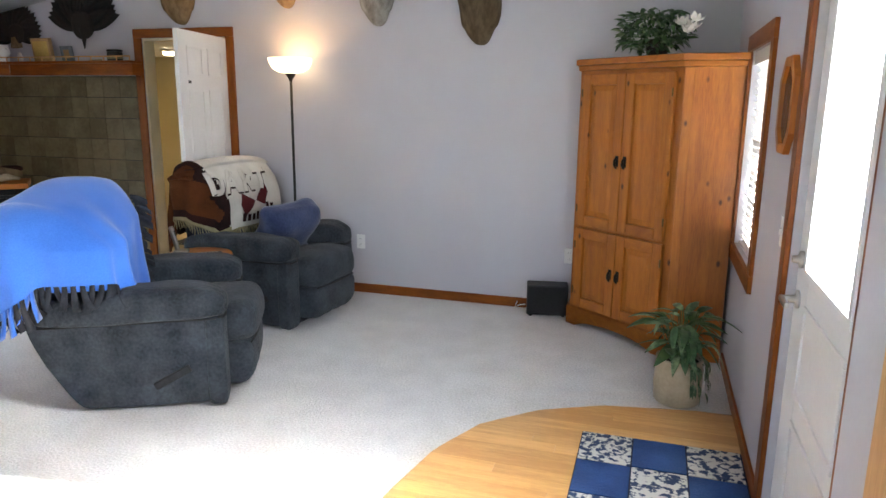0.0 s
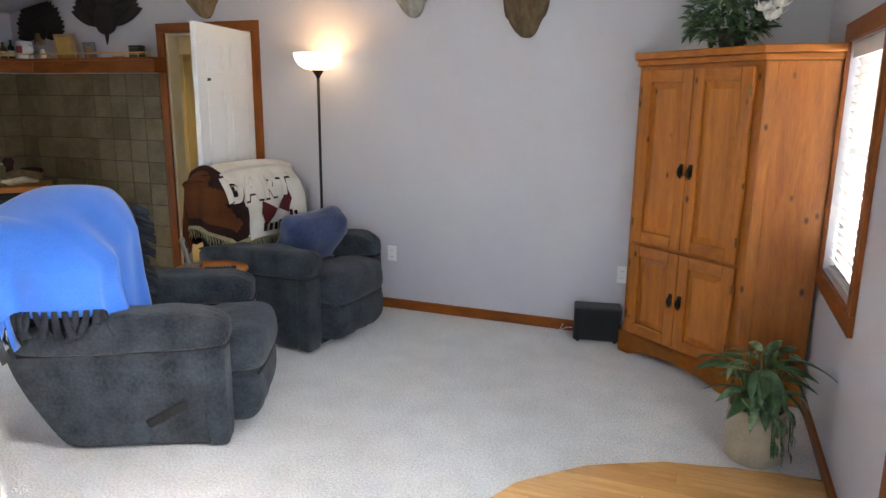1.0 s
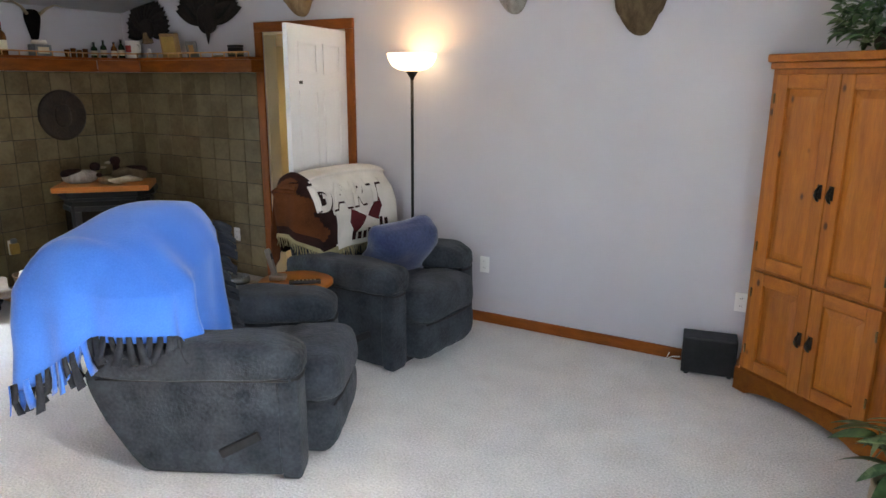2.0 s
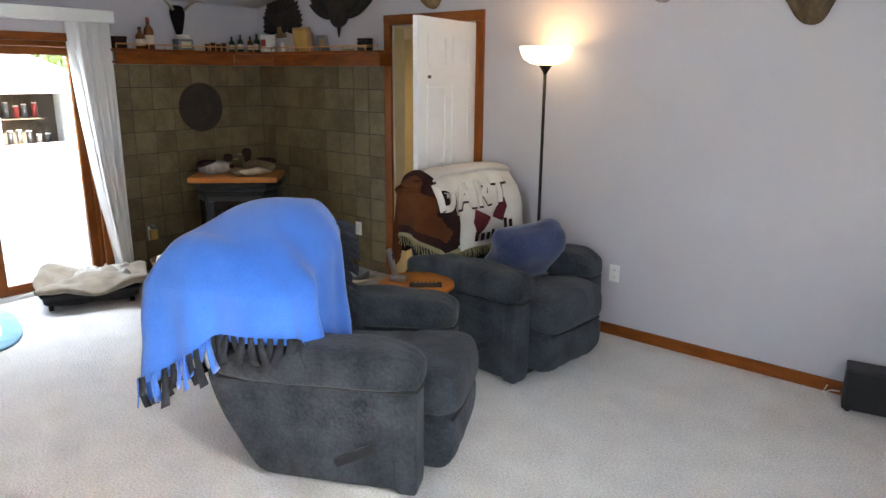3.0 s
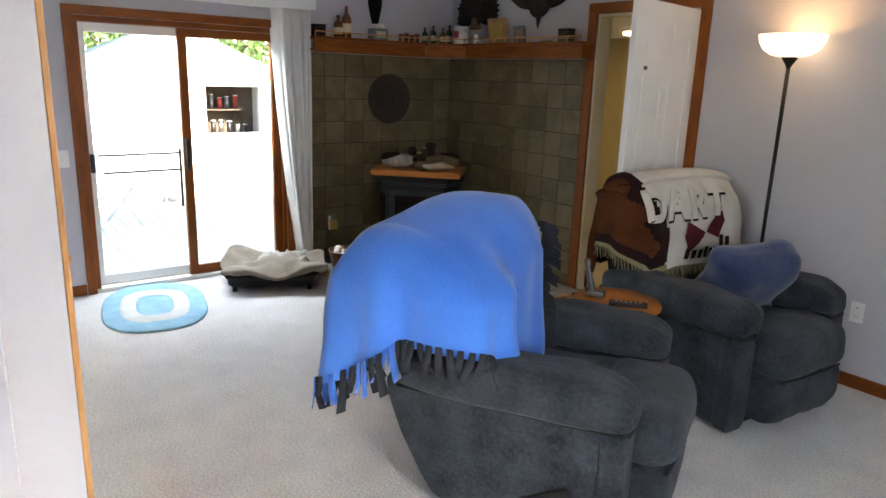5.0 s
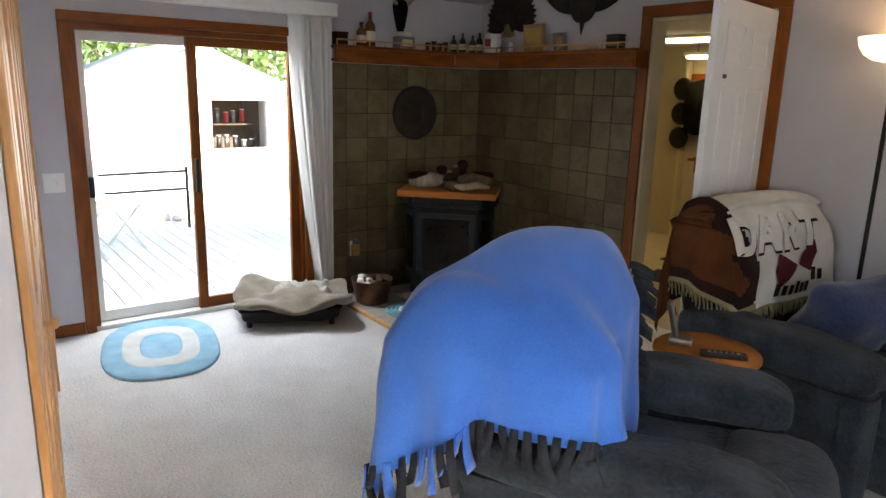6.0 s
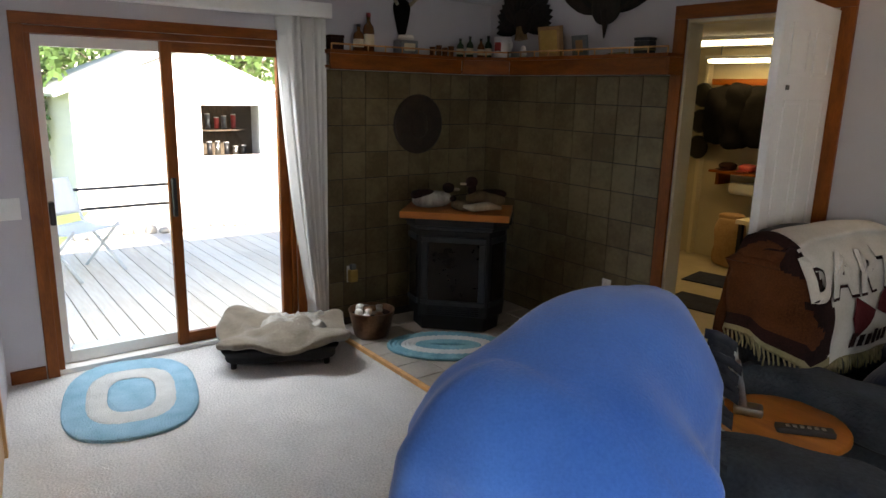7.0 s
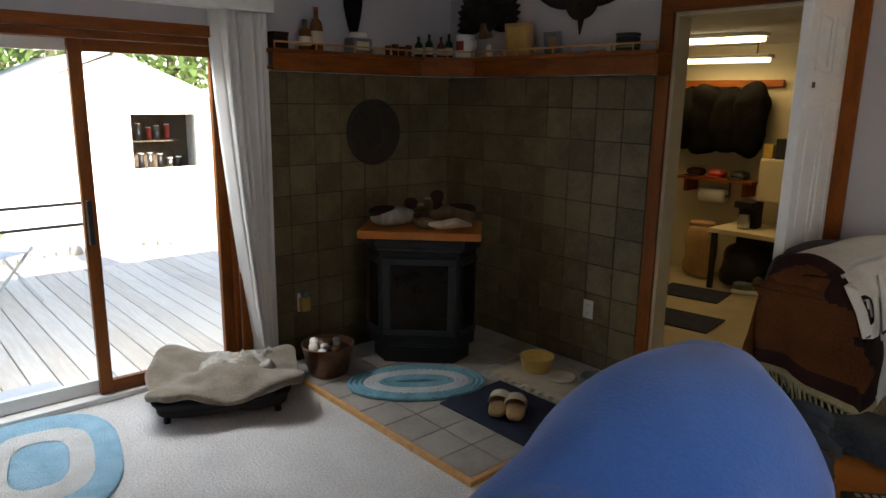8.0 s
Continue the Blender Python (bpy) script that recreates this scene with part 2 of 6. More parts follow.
def tube(points, radius, n=8, bm=None):
    """A bar or wire through points; radius may be a list."""
    bm = bm or bmesh.new()
    pts = [Vector(p) for p in points]
    rad = radius if isinstance(radius, (list, tuple)) else [radius] * len(pts)
    rings = []
    for k, p in enumerate(pts):
        d = (pts[min(k + 1, len(pts) - 1)] - pts[max(k - 1, 0)]).normalized()
        side = d.cross(Vector((0, 0, 1)) if abs(d.z) < 0.95 else Vector((1, 0, 0))).normalized()
        up = side.cross(d)
        rings.append([bm.verts.new(p + rad[k] * (side * math.cos(2 * math.pi * j / n) + up * math.sin(2 * math.pi * j / n))) for j in range(n)])
    for a, b in zip(rings, rings[1:]):
        for k in range(n):
            bm.faces.new((a[k], a[(k + 1) % n], b[(k + 1) % n], b[k])).smooth = True
    bm.faces.new(rings[0][::-1]), bm.faces.new(rings[-1])
    return bm


def prism(poly, z0, z1, bev=0.004, bm=None, m=None):
    """An upright block on a plan outline."""
    bm = bm or bmesh.new()
    lo = [bm.verts.new(m @ Vector((x, y, z0)) if m else Vector((x, y, z0))) for x, y in poly]
    hi = [bm.verts.new(m @ Vector((x, y, z1)) if m else Vector((x, y, z1))) for x, y in poly]
    fs = [bm.faces.new(lo[::-1]), bm.faces.new(hi)]
    for k in range(len(poly)):
        j = (k + 1) % len(poly)
        fs.append(bm.faces.new((lo[k], lo[j], hi[j], hi[k])))
    bmesh.ops.recalc_face_normals(bm, faces=fs)
    if bev:
        es = list({e for f in fs for e in f.edges})
        bmesh.ops.bevel(bm, geom=es, offset=bev, segments=2, profile=0.6, affect="EDGES", clamp_overlap=True)
    return bm


def thicken(bm, fs, vs, thick):
    """Close a sheet into a thin solid by a second skin along the vertex normals."""
    for f in fs:
        f.normal_update()
    nrm = {v: sum((f.normal * max(1e-9, f.calc_area()) for f in v.link_faces), Vector()) for v in vs}
    twin = {v: bm.verts.new(v.co - nrm[v].normalized() * thick) for v in vs}
    rim = [e for f in fs for e in f.edges if len(e.link_faces) == 1]
    for f in fs:
        bm.faces.new([twin[v] for v in reversed(f.verts)]).smooth = True
    for e in rim:
        f = e.link_faces[0]
        p, q = e.verts
        order = list(f.verts)
        if order[(order.index(p) + 1) % len(order)] != q:
            p, q = q, p
        bm.faces.new((q, p, twin[p], twin[q]))


def grid(nu, nv, fn, thick=0.0, bm=None):
    """A sheet fn(u, v) with u, v in 0..1, given thickness along its normals."""
    bm = bm or bmesh.new()
    vs = [[bm.verts.new(fn(i / nu, j / nv)) for j in range(nv + 1)] for i in range(nu + 1)]
    fs = []
    for i in range(nu):
        for j in range(nv):
            f = bm.faces.new((vs[i][j], vs[i + 1][j], vs[i + 1][j + 1], vs[i][j + 1]))
            f.smooth = True
            fs.append(f)
    if thick:
        thicken(bm, fs, [v for row in vs for v in row], thick)
    return bm


def mesh_of(bm, name, material):
    bm.normal_update()
    me = bpy.data.meshes.new(name)
    bm.to_mesh(me)
    bm.free()
    me.materials.append(material)
    return me


def part(name, bm, material, parent, label="", m=None):
    ob = new(name, mesh_of(bm, name, material))
    ob.parent = parent
    if m:
        ob.matrix_basis = m
    return tagged(ob, label)


def thing(name, m, label, category, group="", kind=""):
    ob = new(name)
    ob.matrix_basis = m
    ob.empty_display_size = 0.1
    return tagged(ob, label, category, group, kind)


def single(name, bm, material, label, category, group="", kind="", m=None):
    ob = new(name, mesh_of(bm, name, material))
    if m:
        ob.matrix_basis = m
    return tagged(ob, label, category, group, kind)


def setting(name, bm, material, label="", category=""):
    return single(name, bm, material, label, category or name.rstrip("_0123456789"), "", "structure")


ID = Matrix.Identity(4)


def piece(name, me, parent, m):
    ob = new(name, me)
    ob.parent = parent
    ob.matrix_basis = m
    return ob


def ceil_z(x):
    return 2.36 + 0.17 * (x - WX)


# ---- structure ----
DX0, DX1, DH = -3.515, -2.685, 2.05   # inner doorway
bm = box(WX - 0.14, DX0, NY, NY + 0.12, 0, 3.7, 0)
box(DX1, EX + 0.14, NY, NY + 0.12, 0, 3.7, 0, bm)
box(DX0, DX1, NY, NY + 0.12, DH, 3.7, 0, bm)
wall_north = setting("wall_north", bm, M_WALL, "lavender grey painted wall with a doorway", "wall")
SY0, SY1, SH = 2.12, 3.58, 1.90      # sliding door opening
bm = box(WX - 0.14, WX, 1.6, SY0, 0, 2.6, 0)
box(WX - 0.14, WX, SY1, NY, 0, 2.6, 0, bm)
box(WX - 0.14, WX, SY0, SY1, SH, 2.6, 0, bm)
wall_west = setting("wall_west", bm, M_WALL, "lavender grey painted wall round a sliding door", "wall")
WY0, WY1, WZ0, WZ1 = 3.66, 4.43, 0.755, 1.83   # east window
EY0, EY1, EH = 1.88, 2.78, 2.05               # front door
bm = box(EX, EX + 0.14, WY1, NY, 0, 3.7, 0)
box(EX, EX + 0.14, WY0, WY1, 0, WZ0, 0, bm)
box(EX, EX + 0.14, WY0, WY1, WZ1, 3.7, 0, bm)
box(EX, EX + 0.14, EY1, WY0, 0, 3.7, 0, bm)
box(EX, EX + 0.14, EY0, EY1, EH, 3.7, 0, bm)
box(EX, EX + 0.14, SY, EY0, 0, 3.7, 0, bm)
wall_east = setting("wall_east", bm, M_WALL, "lavender grey painted wall with window and front door", "wall")
# unseen rear wall, its opening added to let in the fill light
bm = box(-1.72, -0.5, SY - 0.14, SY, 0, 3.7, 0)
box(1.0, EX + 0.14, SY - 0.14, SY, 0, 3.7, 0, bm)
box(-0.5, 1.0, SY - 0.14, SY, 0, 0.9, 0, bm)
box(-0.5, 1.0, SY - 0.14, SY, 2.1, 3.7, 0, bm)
wall_south = setting("wall_south", bm, M_WALL, "unseen lavender grey painted rear wall with an added window opening", "wall")
# closet wall, a little out of square with the room
CLO = Matrix.Translation((-1.6, 1.485, 0)) @ Matrix.Rotation(radians(180 - 6.0), 4, "Z")   # local x runs west, local -y faces the room
bm = box(0, 0.07, 0, 0.12, 0, 3.2, 0, m=CLO)
box(0.07, 2.80, 0, 0.12, 2.05, 3.2, 0, bm, CLO)
box(2.80, 3.80, 0, 0.12, 0, 3.2, 0, bm, CLO)
setting("wall_closet", bm, M_WALL, "pale painted wall beside the closet", "wall")
setting("wall_entry_return", box(1.02, EX - 0.0005, SY, 1.22, 0, 3.55, 0.004), M_WALL, "pale painted wall return beside the front door", "wall")
t = thing("entry_trim", pose(1.0195, 0, 0), "honey oak trim on the wall return", "trim", "", "structure")
part("trim_side", box(-0.018, 0, 0.96, 1.03, 0.013, 2.06, 0.003), M_OAK, t)
part("trim_head", box(-0.018, 0, 0.20, 1.03, 2.0605, 2.13, 0.003), M_OAK, t)
setting("wall_passage", box(-1.72, -1.6, SY - 0.14, 1.362, 0, 3.55, 0), M_WALL, "pale painted passage wall", "wall")


def slope(u, v):
    x = WX - 0.2 + u * (EX - WX + 0.5)
    return Vector((x, SY - 0.2 + v * (NY - SY + 0.4), ceil_z(x)))


single("ceiling", grid(10, 10, slope, 0.1), M_CEIL, "white textured sloping ceiling", "ceiling", "", "structure")
setting("floor", box(WX - 0.14, EX + 0.14, SY - 0.14, NY + 0.12, -0.12, 0, 0), M_CARPET, "pale grey looped carpet", "floor")
# entry hardwood with a rounded edge
ENTRY = [(1.21, 3.685), (0.86, 3.65), (0.56, 3.58), (0.27, 3.43), (0.02, 3.19), (-0.12, 2.87), (-0.19, 2.48), (-0.22, 2.1), (-0.22, -1.6), (1.21, -1.6)]
entry_floor = setting("entry_floor", prism(ENTRY, 0.001, 0.008, 0), M_GROUT, "golden oak strip floor at the entry", "floor")


def baseboard(name, p0, p1, face):
    """A skirting board between two plan points, face: the side that looks into the room."""
    a, b = Vector(p0), Vector(p1)
    d = (b - a).normalized()
    nrm = Vector(face)
    poly = [(a.x, a.y), (b.x, b.y), (b.x + nrm.x * 0.014, b.y + nrm.y * 0.014), (a.x + nrm.x * 0.014, a.y + nrm.y * 0.014)]
    setting(name, prism(poly, 0, 0.075, 0.003), M_TRIMH, "red-brown stained wooden baseboard", "baseboard")


baseboard("baseboard_1", (-2.609, NY - 0.001), (0.21, NY - 0.001), (0, -1))
baseboard("baseboard_2", (EX - 0.001, 2.856), (EX - 0.001, 4.43), (-1, 0))
baseboard("baseboard_3", (WX + 0.001, 1.885), (WX + 0.001, 2.055), (1, 0))


def casing(name, x0, x1, h, w, m, sill=False, z0=0.0):
    """Flat wooden trim round an opening, in a wall's own plane: local x along the wall, y out of it."""
    t = thing(name, m, "red-brown stained wooden trim round an opening", "trim", "", "structure")
    part("trim_side", box(x0 - w, x0, 0.001, 0.02, z0, h, 0.003), M_TRIM, t)
    part("trim_side", box(x1, x1 + w, 0.001, 0.02, z0, h, 0.003), M_TRIM, t)
    part("trim_head", box(x0 - w, x1 + w, 0.001, 0.022, h + 0.0005, h + w, 0.003), M_TRIMH, t)
    if sill:
        part("trim_sill", box(x0 - w, x1 + w, 0.001, 0.022, z0 - w, z0 - 0.0005, 0.003), M_TRIMH, t)
    return t


NORTH = Matrix.Translation((0, NY, 0)) @ Matrix.Rotation(radians(180), 4, "Z")     # local x = -world x
EAST = Matrix.Translation((EX, 0, 0)) @ Matrix.Rotation(radians(90), 4, "Z")       # local x = world y, y = -world x
WEST = Matrix.Translation((WX, 0, 0)) @ Matrix.Rotation(radians(-90), 4, "Z")      # local x = -world y, y = world x
casing("door_casing_1", -DX1, -DX0, DH, 0.075, NORTH)
casing("door_casing_2", EY0, EY1, EH, 0.075, EAST)
casing("window_casing_1", WY0, WY1, WZ1, 0.085, EAST, True, WZ0)
casing("door_casing_3", -SY1, -SY0, SH, 0.06, WEST)

# door jamb lining of the inner doorway
t = thing("door_jamb", Matrix.Translation((0, NY, 0)), "cream painted jamb lining the doorway", "jamb", "", "structure")
M_CREAM = ramp_mat("cream_paint", (0.62, 0.55, 0.38), (0.70, 0.63, 0.46), 0.5, 3, 70, bump=0.04)
part("jamb", box(DX0 + 0.001, DX0 + 0.018, 0.002, 0.125, 0, DH - 0.02, 0.002), M_CREAM, t)
part("jamb", box(DX1 - 0.018, DX1 - 0.001, 0.002, 0.125, 0, DH - 0.02, 0.002), M_CREAM, t)
part("jamb_head", box(DX0 + 0.001, DX1 - 0.001, 0.002, 0.125, DH - 0.019, DH - 0.001, 0.002), M_CREAM, t)

# the open white door, hinged on the jamb nearer the lamp
LEAF = Matrix.Translation((DX1 - 0.012, NY - 0.012, 0)) @ Matrix.Rotation(radians(-79.5), 4, "Z")   # local x runs from the hinge to the free edge
t = thing("door_1", LEAF, "white six-panel inner door standing wide open", "door", "", "structure")
LW, LT = 0.805, 0.035
leaf = part("leaf", box(0, LW, -LT / 2, LT / 2, 0.012, 2.035, 0.003), M_WHITE, t)
for (px0, px1) in ((0.115, 0.36), (0.445, 0.69)):
    for (pz0, pz1) in ((0.22, 0.86), (1.0, 1.62), (1.72, 1.93)):
        for sgn in (1, -1):
            yb = sgn * LT / 2
            bm = bmesh.new()
            for (a0, a1, c0, c1) in ((px0, px1, pz0, pz0 + 0.018), (px0, px1, pz1 - 0.018, pz1), (px0, px0 + 0.018, pz0 + 0.018, pz1 - 0.018), (px1 - 0.018, px1, pz0 + 0.018, pz1 - 0.018)):
                box(a0, a1, min(yb, yb + sgn * 0.006), max(yb, yb + sgn * 0.006), c0, c1, 0.002, bm)
            part("panel_moulding", bm, M_WHITE, t)
for sgn in (1, -1):
    kn = Matrix.Translation((LW - 0.065, sgn * LT / 2, 0.93)) @ Matrix.Rotation(radians(-90 * sgn), 4, "X")
    part("door_knob", lathe([(0.028, 0), (0.028, 0.006), (0.012, 0.01), (0.012, 0.035), (0.026, 0.045), (0.028, 0.058), (0.018, 0.07), (0.004, 0.072)], 20, m=kn), M_BRASS, t, "dull brass knob")
part("name_tab", box(LW - 0.16, LW - 0.12, LT / 2, LT / 2 + 0.004, 1.66, 1.68, 0.001), M_METALB, t, "small dark metal tab")
for hz in (0.25, 1.05, 1.82):
    part("hinge", tube([(0, LT / 2 + 0.004, hz), (0, LT / 2 + 0.004, hz + 0.09)], 0.008, 10), M_BRASS, t, "brass hinge")

# front door in the east wall
DOORE = Matrix.Translation((EX + 0.05, 0, 0)) @ Matrix.Rotation(radians(90), 4, "Z")
t = thing("door_2", DOORE, "white entry door with a tall bright glass light", "door", "", "structure")
GY0, GY1, GZ0, GZ1 = 2.06, 2.59, 1.02, 1.90
part("leaf_stile", box(EY0 + 0.004, GY0, -0.022, 0.022, 0.012, EH - 0.004, 0.003), M_WHITE, t)
part("leaf_stile", box(GY1, EY1 - 0.004, -0.022, 0.022, 0.012, EH - 0.004, 0.003), M_WHITE, t)
part("leaf_panel", box(GY0, GY1, -0.021, 0.021, 0.012, GZ0, 0.002), M_WHITE, t)
part("leaf_head", box(GY0, GY1, -0.021, 0.021, GZ1, EH - 0.004, 0.002), M_WHITE, t)
pane = part("pane", box(GY0, GY1, -0.003, 0.003, GZ0, GZ1, 0), M_GLASS, t, "clear glass light")
pane.visible_shadow = False
for (a0, a1, c0, c1) in ((GY0 - 0.03, GY1 + 0.03, GZ0 - 0.03, GZ0), (GY0 - 0.03, GY1 + 0.03, GZ1, GZ1 + 0.03), (GY0 - 0.03, GY0, GZ0, GZ1), (GY1, GY1 + 0.03, GZ0, GZ1)):
    part("glazing_bead", box(a0, a1, 0.0222, 0.036, c0, c1, 0.003), M_WHITE, t)
for pz in ((0.2, 0.5), (0.58, 0.9)):
    bm = bmesh.new()
    for (a0, a1, c0, c1) in ((GY0, GY1, pz[0], pz[0] + 0.02), (GY0, GY1, pz[1] - 0.02, pz[1]), (GY0, GY0 + 0.02, pz[0] + 0.02, pz[1] - 0.02), (GY1 - 0.02, GY1, pz[0] + 0.02, pz[1] - 0.02)):
        box(a0, a1, 0.0212, 0.029, c0, c1, 0.002, bm)
    part("panel_moulding", bm, M_WHITE, t)
kn = Matrix.Translation((EY1 - 0.075, 0.022, 0.89)) @ Matrix.Rotation(radians(-90), 4, "X")
part("lever_rose", lathe([(0.032, 0), (0.032, 0.008), (0.014, 0.012), (0.012, 0.05), (0.012, 0.056)], 20, m=kn), M_CHROME, t, "satin nickel rose")
part("lever", box(EY1 - 0.18, EY1 - 0.065, 0.068, 0.084, 0.88, 0.902, 0.006), M_CHROME, t, "satin nickel lever handle")
kn = Matrix.Translation((EY1 - 0.075, 0.022, 1.03)) @ Matrix.Rotation(radians(-90), 4, "X")
part("deadbolt", lathe([(0.03, 0), (0.03, 0.012), (0.014, 0.016), (0.012, 0.034)], 20, m=kn), M_CHROME, t, "satin nickel deadbolt")

# east window with a horizontal blind
WIN = Matrix.Translation((EX, 0, 0)) @ Matrix.Rotation(radians(90), 4, "Z")
t = thing("window_1", WIN, "white window behind a lowered horizontal blind", "window", "", "structure")
for nm, a in (("window_frame", (WY0 + 0.002, WY1 - 0.002, -0.12, -0.07, WZ0 + 0.002, WZ0 + 0.04)), ("window_frame", (WY0 + 0.002, WY1 - 0.002, -0.12, -0.07, WZ1 - 0.04, WZ1 - 0.002)),
              ("window_frame", (WY0 + 0.002, WY0 + 0.04, -0.12, -0.07, WZ0 + 0.04, WZ1 - 0.04)), ("window_frame", (WY1 - 0.04, WY1 - 0.002, -0.12, -0.07, WZ0 + 0.04, WZ1 - 0.04)),
              ("window_frame", (WY0 + 0.04, WY1 - 0.04, -0.115, -0.075, 1.30, 1.34))):
    part(nm, box(*a, 0.003), M_PLASTIC, t)
p = part("pane", box(WY0 + 0.04, WY1 - 0.04, -0.098, -0.094, WZ0 + 0.04, WZ1 - 0.04, 0), M_GLASS, t)
p.visible_shadow = False
t = thing("window_blind", WIN, "white horizontal slat blind lowered over the window", "blind")
part("headrail", box(WY0 + 0.006, WY1 - 0.006, -0.055, -0.008, WZ1 - 0.075, WZ1 - 0.004, 0.004), M_PLASTIC, t)
me = mesh_of(grid(1, 5, lambda u, v: Vector((WY0 + 0.01 + (WY1 - WY0 - 0.02) * u, -0.024 + 0.048 * v, 0.009 * (1 - (2 * v - 1) ** 2))), 0.0016), "slat", M_VINYL)
for k in range(26):
    piece("slat", me, t, Matrix.Translation((0, -0.034, WZ1 - 0.095 - 0.0395 * k)) @ Matrix.Rotation(radians(67), 4, "X"))
part("bottom_rail", box(WY0 + 0.01, WY1 - 0.01, -0.05, -0.02, WZ0 + 0.004, WZ0 + 0.02, 0.003), M_PLASTIC, t)

# octagonal picture
MIR = Matrix.Translation((EX - 0.001, 3.09, 1.54)) @ Matrix.Rotation(radians(-90), 4, "Y")   # local x up, y = world y, z into the room
t = thing("wall_picture", MIR, "dark octagonal picture in a honey wood frame", "picture")


def octagon(hh, hw, c):
    return [(hh, -hw + c), (hh, hw - c), (hh - c, hw), (-hh + c, hw), (-hh, hw - c), (-hh, -hw + c), (-hh + c, -hw), (hh - c, -hw)]


outer, inner = octagon(0.180, 0.150, 0.080), octagon(0.145, 0.113, 0.063)
for k in range(8):
    j = (k + 1) % 8
    part("rail", prism([outer[k], outer[j], inner[j], inner[k]], 0.0, 0.024, 0.003), M_PINEH, t)
M_DARKPIC = ramp_mat("dark_glazed_print", (0.012, 0.013, 0.016), (0.10, 0.10, 0.11), 0.22, 9, 45, bump=0, fine_mix=0.5)
part("glazed_print", prism(inner, 0.004, 0.010, 0), M_DARKPIC, t, "dark mottled print behind glass")

# sliding door
SL = Matrix.Translation((WX, 0, 0)) @ Matrix.Rotation(radians(90), 4, "Z")    # local x = world y, y = -world x (outwards)
t = thing("sliding_door", SL, "brown wood-framed sliding glass door to the deck", "door", "", "structure")
part("head_jamb", box(SY0, SY1, 0.0, 0.13, SH - 0.04, SH - 0.001, 0.003), M_TRIMH, t)
part("side_jamb", box(SY0 + 0.001, SY0 + 0.03, 0.0, 0.13, 0.03, SH - 0.04, 0.003), M_TRIM, t)
part("side_jamb", box(SY1 - 0.03, SY1 - 0.001, 0.0, 0.13, 0.03, SH - 0.04, 0.003), M_TRIM, t)
part("threshold", box(SY0 + 0.001, SY1 - 0.001, 0.0, 0.16, 0.001, 0.03, 0.004), M_PLASTIC, t, "pale grey aluminium threshold")
mid = 2.83
for (a0, a1, dy, mat_, nm) in ((SY0 + 0.03, mid + 0.03, 0.08, M_TRIM, "fixed"), (mid - 0.04, SY1 - 0.03, 0.03, M_TRIM, "sliding")):
    sw = 0.045 if nm == "fixed" else 0.062
    b0 = 0.032
    sash = part("sash", box(a1 - sw, a1, dy, dy + 0.04, b0, SH - 0.042, 0.003), M_TRIM, t)
    part("stile", box(a0, a0 + sw, dy, dy + 0.04, b0, SH - 0.042, 0.003), M_TRIM if nm == "sliding" else M_PLASTIC, sash)
    part("bottom_rail", box(a0 + sw, a1 - sw, dy + 0.001, dy + 0.039, b0, b0 + 0.07, 0.003), M_TRIMH if nm == "sliding" else M_PLASTIC, sash)
    part("top_rail", box(a0 + sw, a1 - sw, dy + 0.001, dy + 0.039, SH - 0.10, SH - 0.042, 0.003), M_TRIMH if nm == "sliding" else M_PLASTIC, sash)
    g = part("pane", box(a0 + sw, a1 - sw, dy + 0.017, dy + 0.022, b0 + 0.07, SH - 0.10, 0), M_GLASS, sash, "clear glass")
    g.visible_shadow = False
part("door_pull", box(SY0 + 0.034, SY0 + 0.062, -0.012, 0.03, 0.86, 0.99, 0.008), M_BLACK, t, "black pull handle")
part("door_latch", box(mid - 0.03, mid - 0.005, -0.004, 0.028, 0.85, 1.08, 0.006), M_BLACK, t, "black latch plate")

# vertical blinds drawn to one side
VB = Matrix.Translation((WX, 0, 0))
t = thing("vertical_blind", VB, "white vertical blind stacked beside the sliding door", "blind")
part("valance", box(0.012, 0.13, 1.94, 3.80, 2.045, 2.135, 0.006), M_PLASTIC, t, "white valance box")
for k in range(13):
    yt = 3.49 + 0.0225 * k
    yb = 3.665 + 0.0065 * k
    xo = 0.045 + 0.028 * (k % 2) + 0.006 * math.sin(k * 2.1)

    def slat(u, v, yt=yt, yb=yb, xo=xo, k=k):
        w = 0.088
        z = 2.044 - 1.97 * v
        s = v ** 1.6
        y = yt * (1 - s) + yb * s
        ang = radians(58 + 9 * math.sin(k * 1.7) + 12 * v)
        c = (u - 0.5) * w
        return Vector((xo + c * math.sin(ang) + 0.01 * math.sin(3 * v + k), y + c * math.cos(ang), z + 0.008 * math.cos((u - 0.5) * 3)))
    part("slat", grid(4, 14, slat, 0.0016), M_VINYL, t)
part("weight_chain", tube([(0.09, 3.74, 0.10), (0.11, 3.78, 0.085), (0.12, 3.80, 0.06)], 0.016, 8), M_BLACK, t, "dark pull weight")


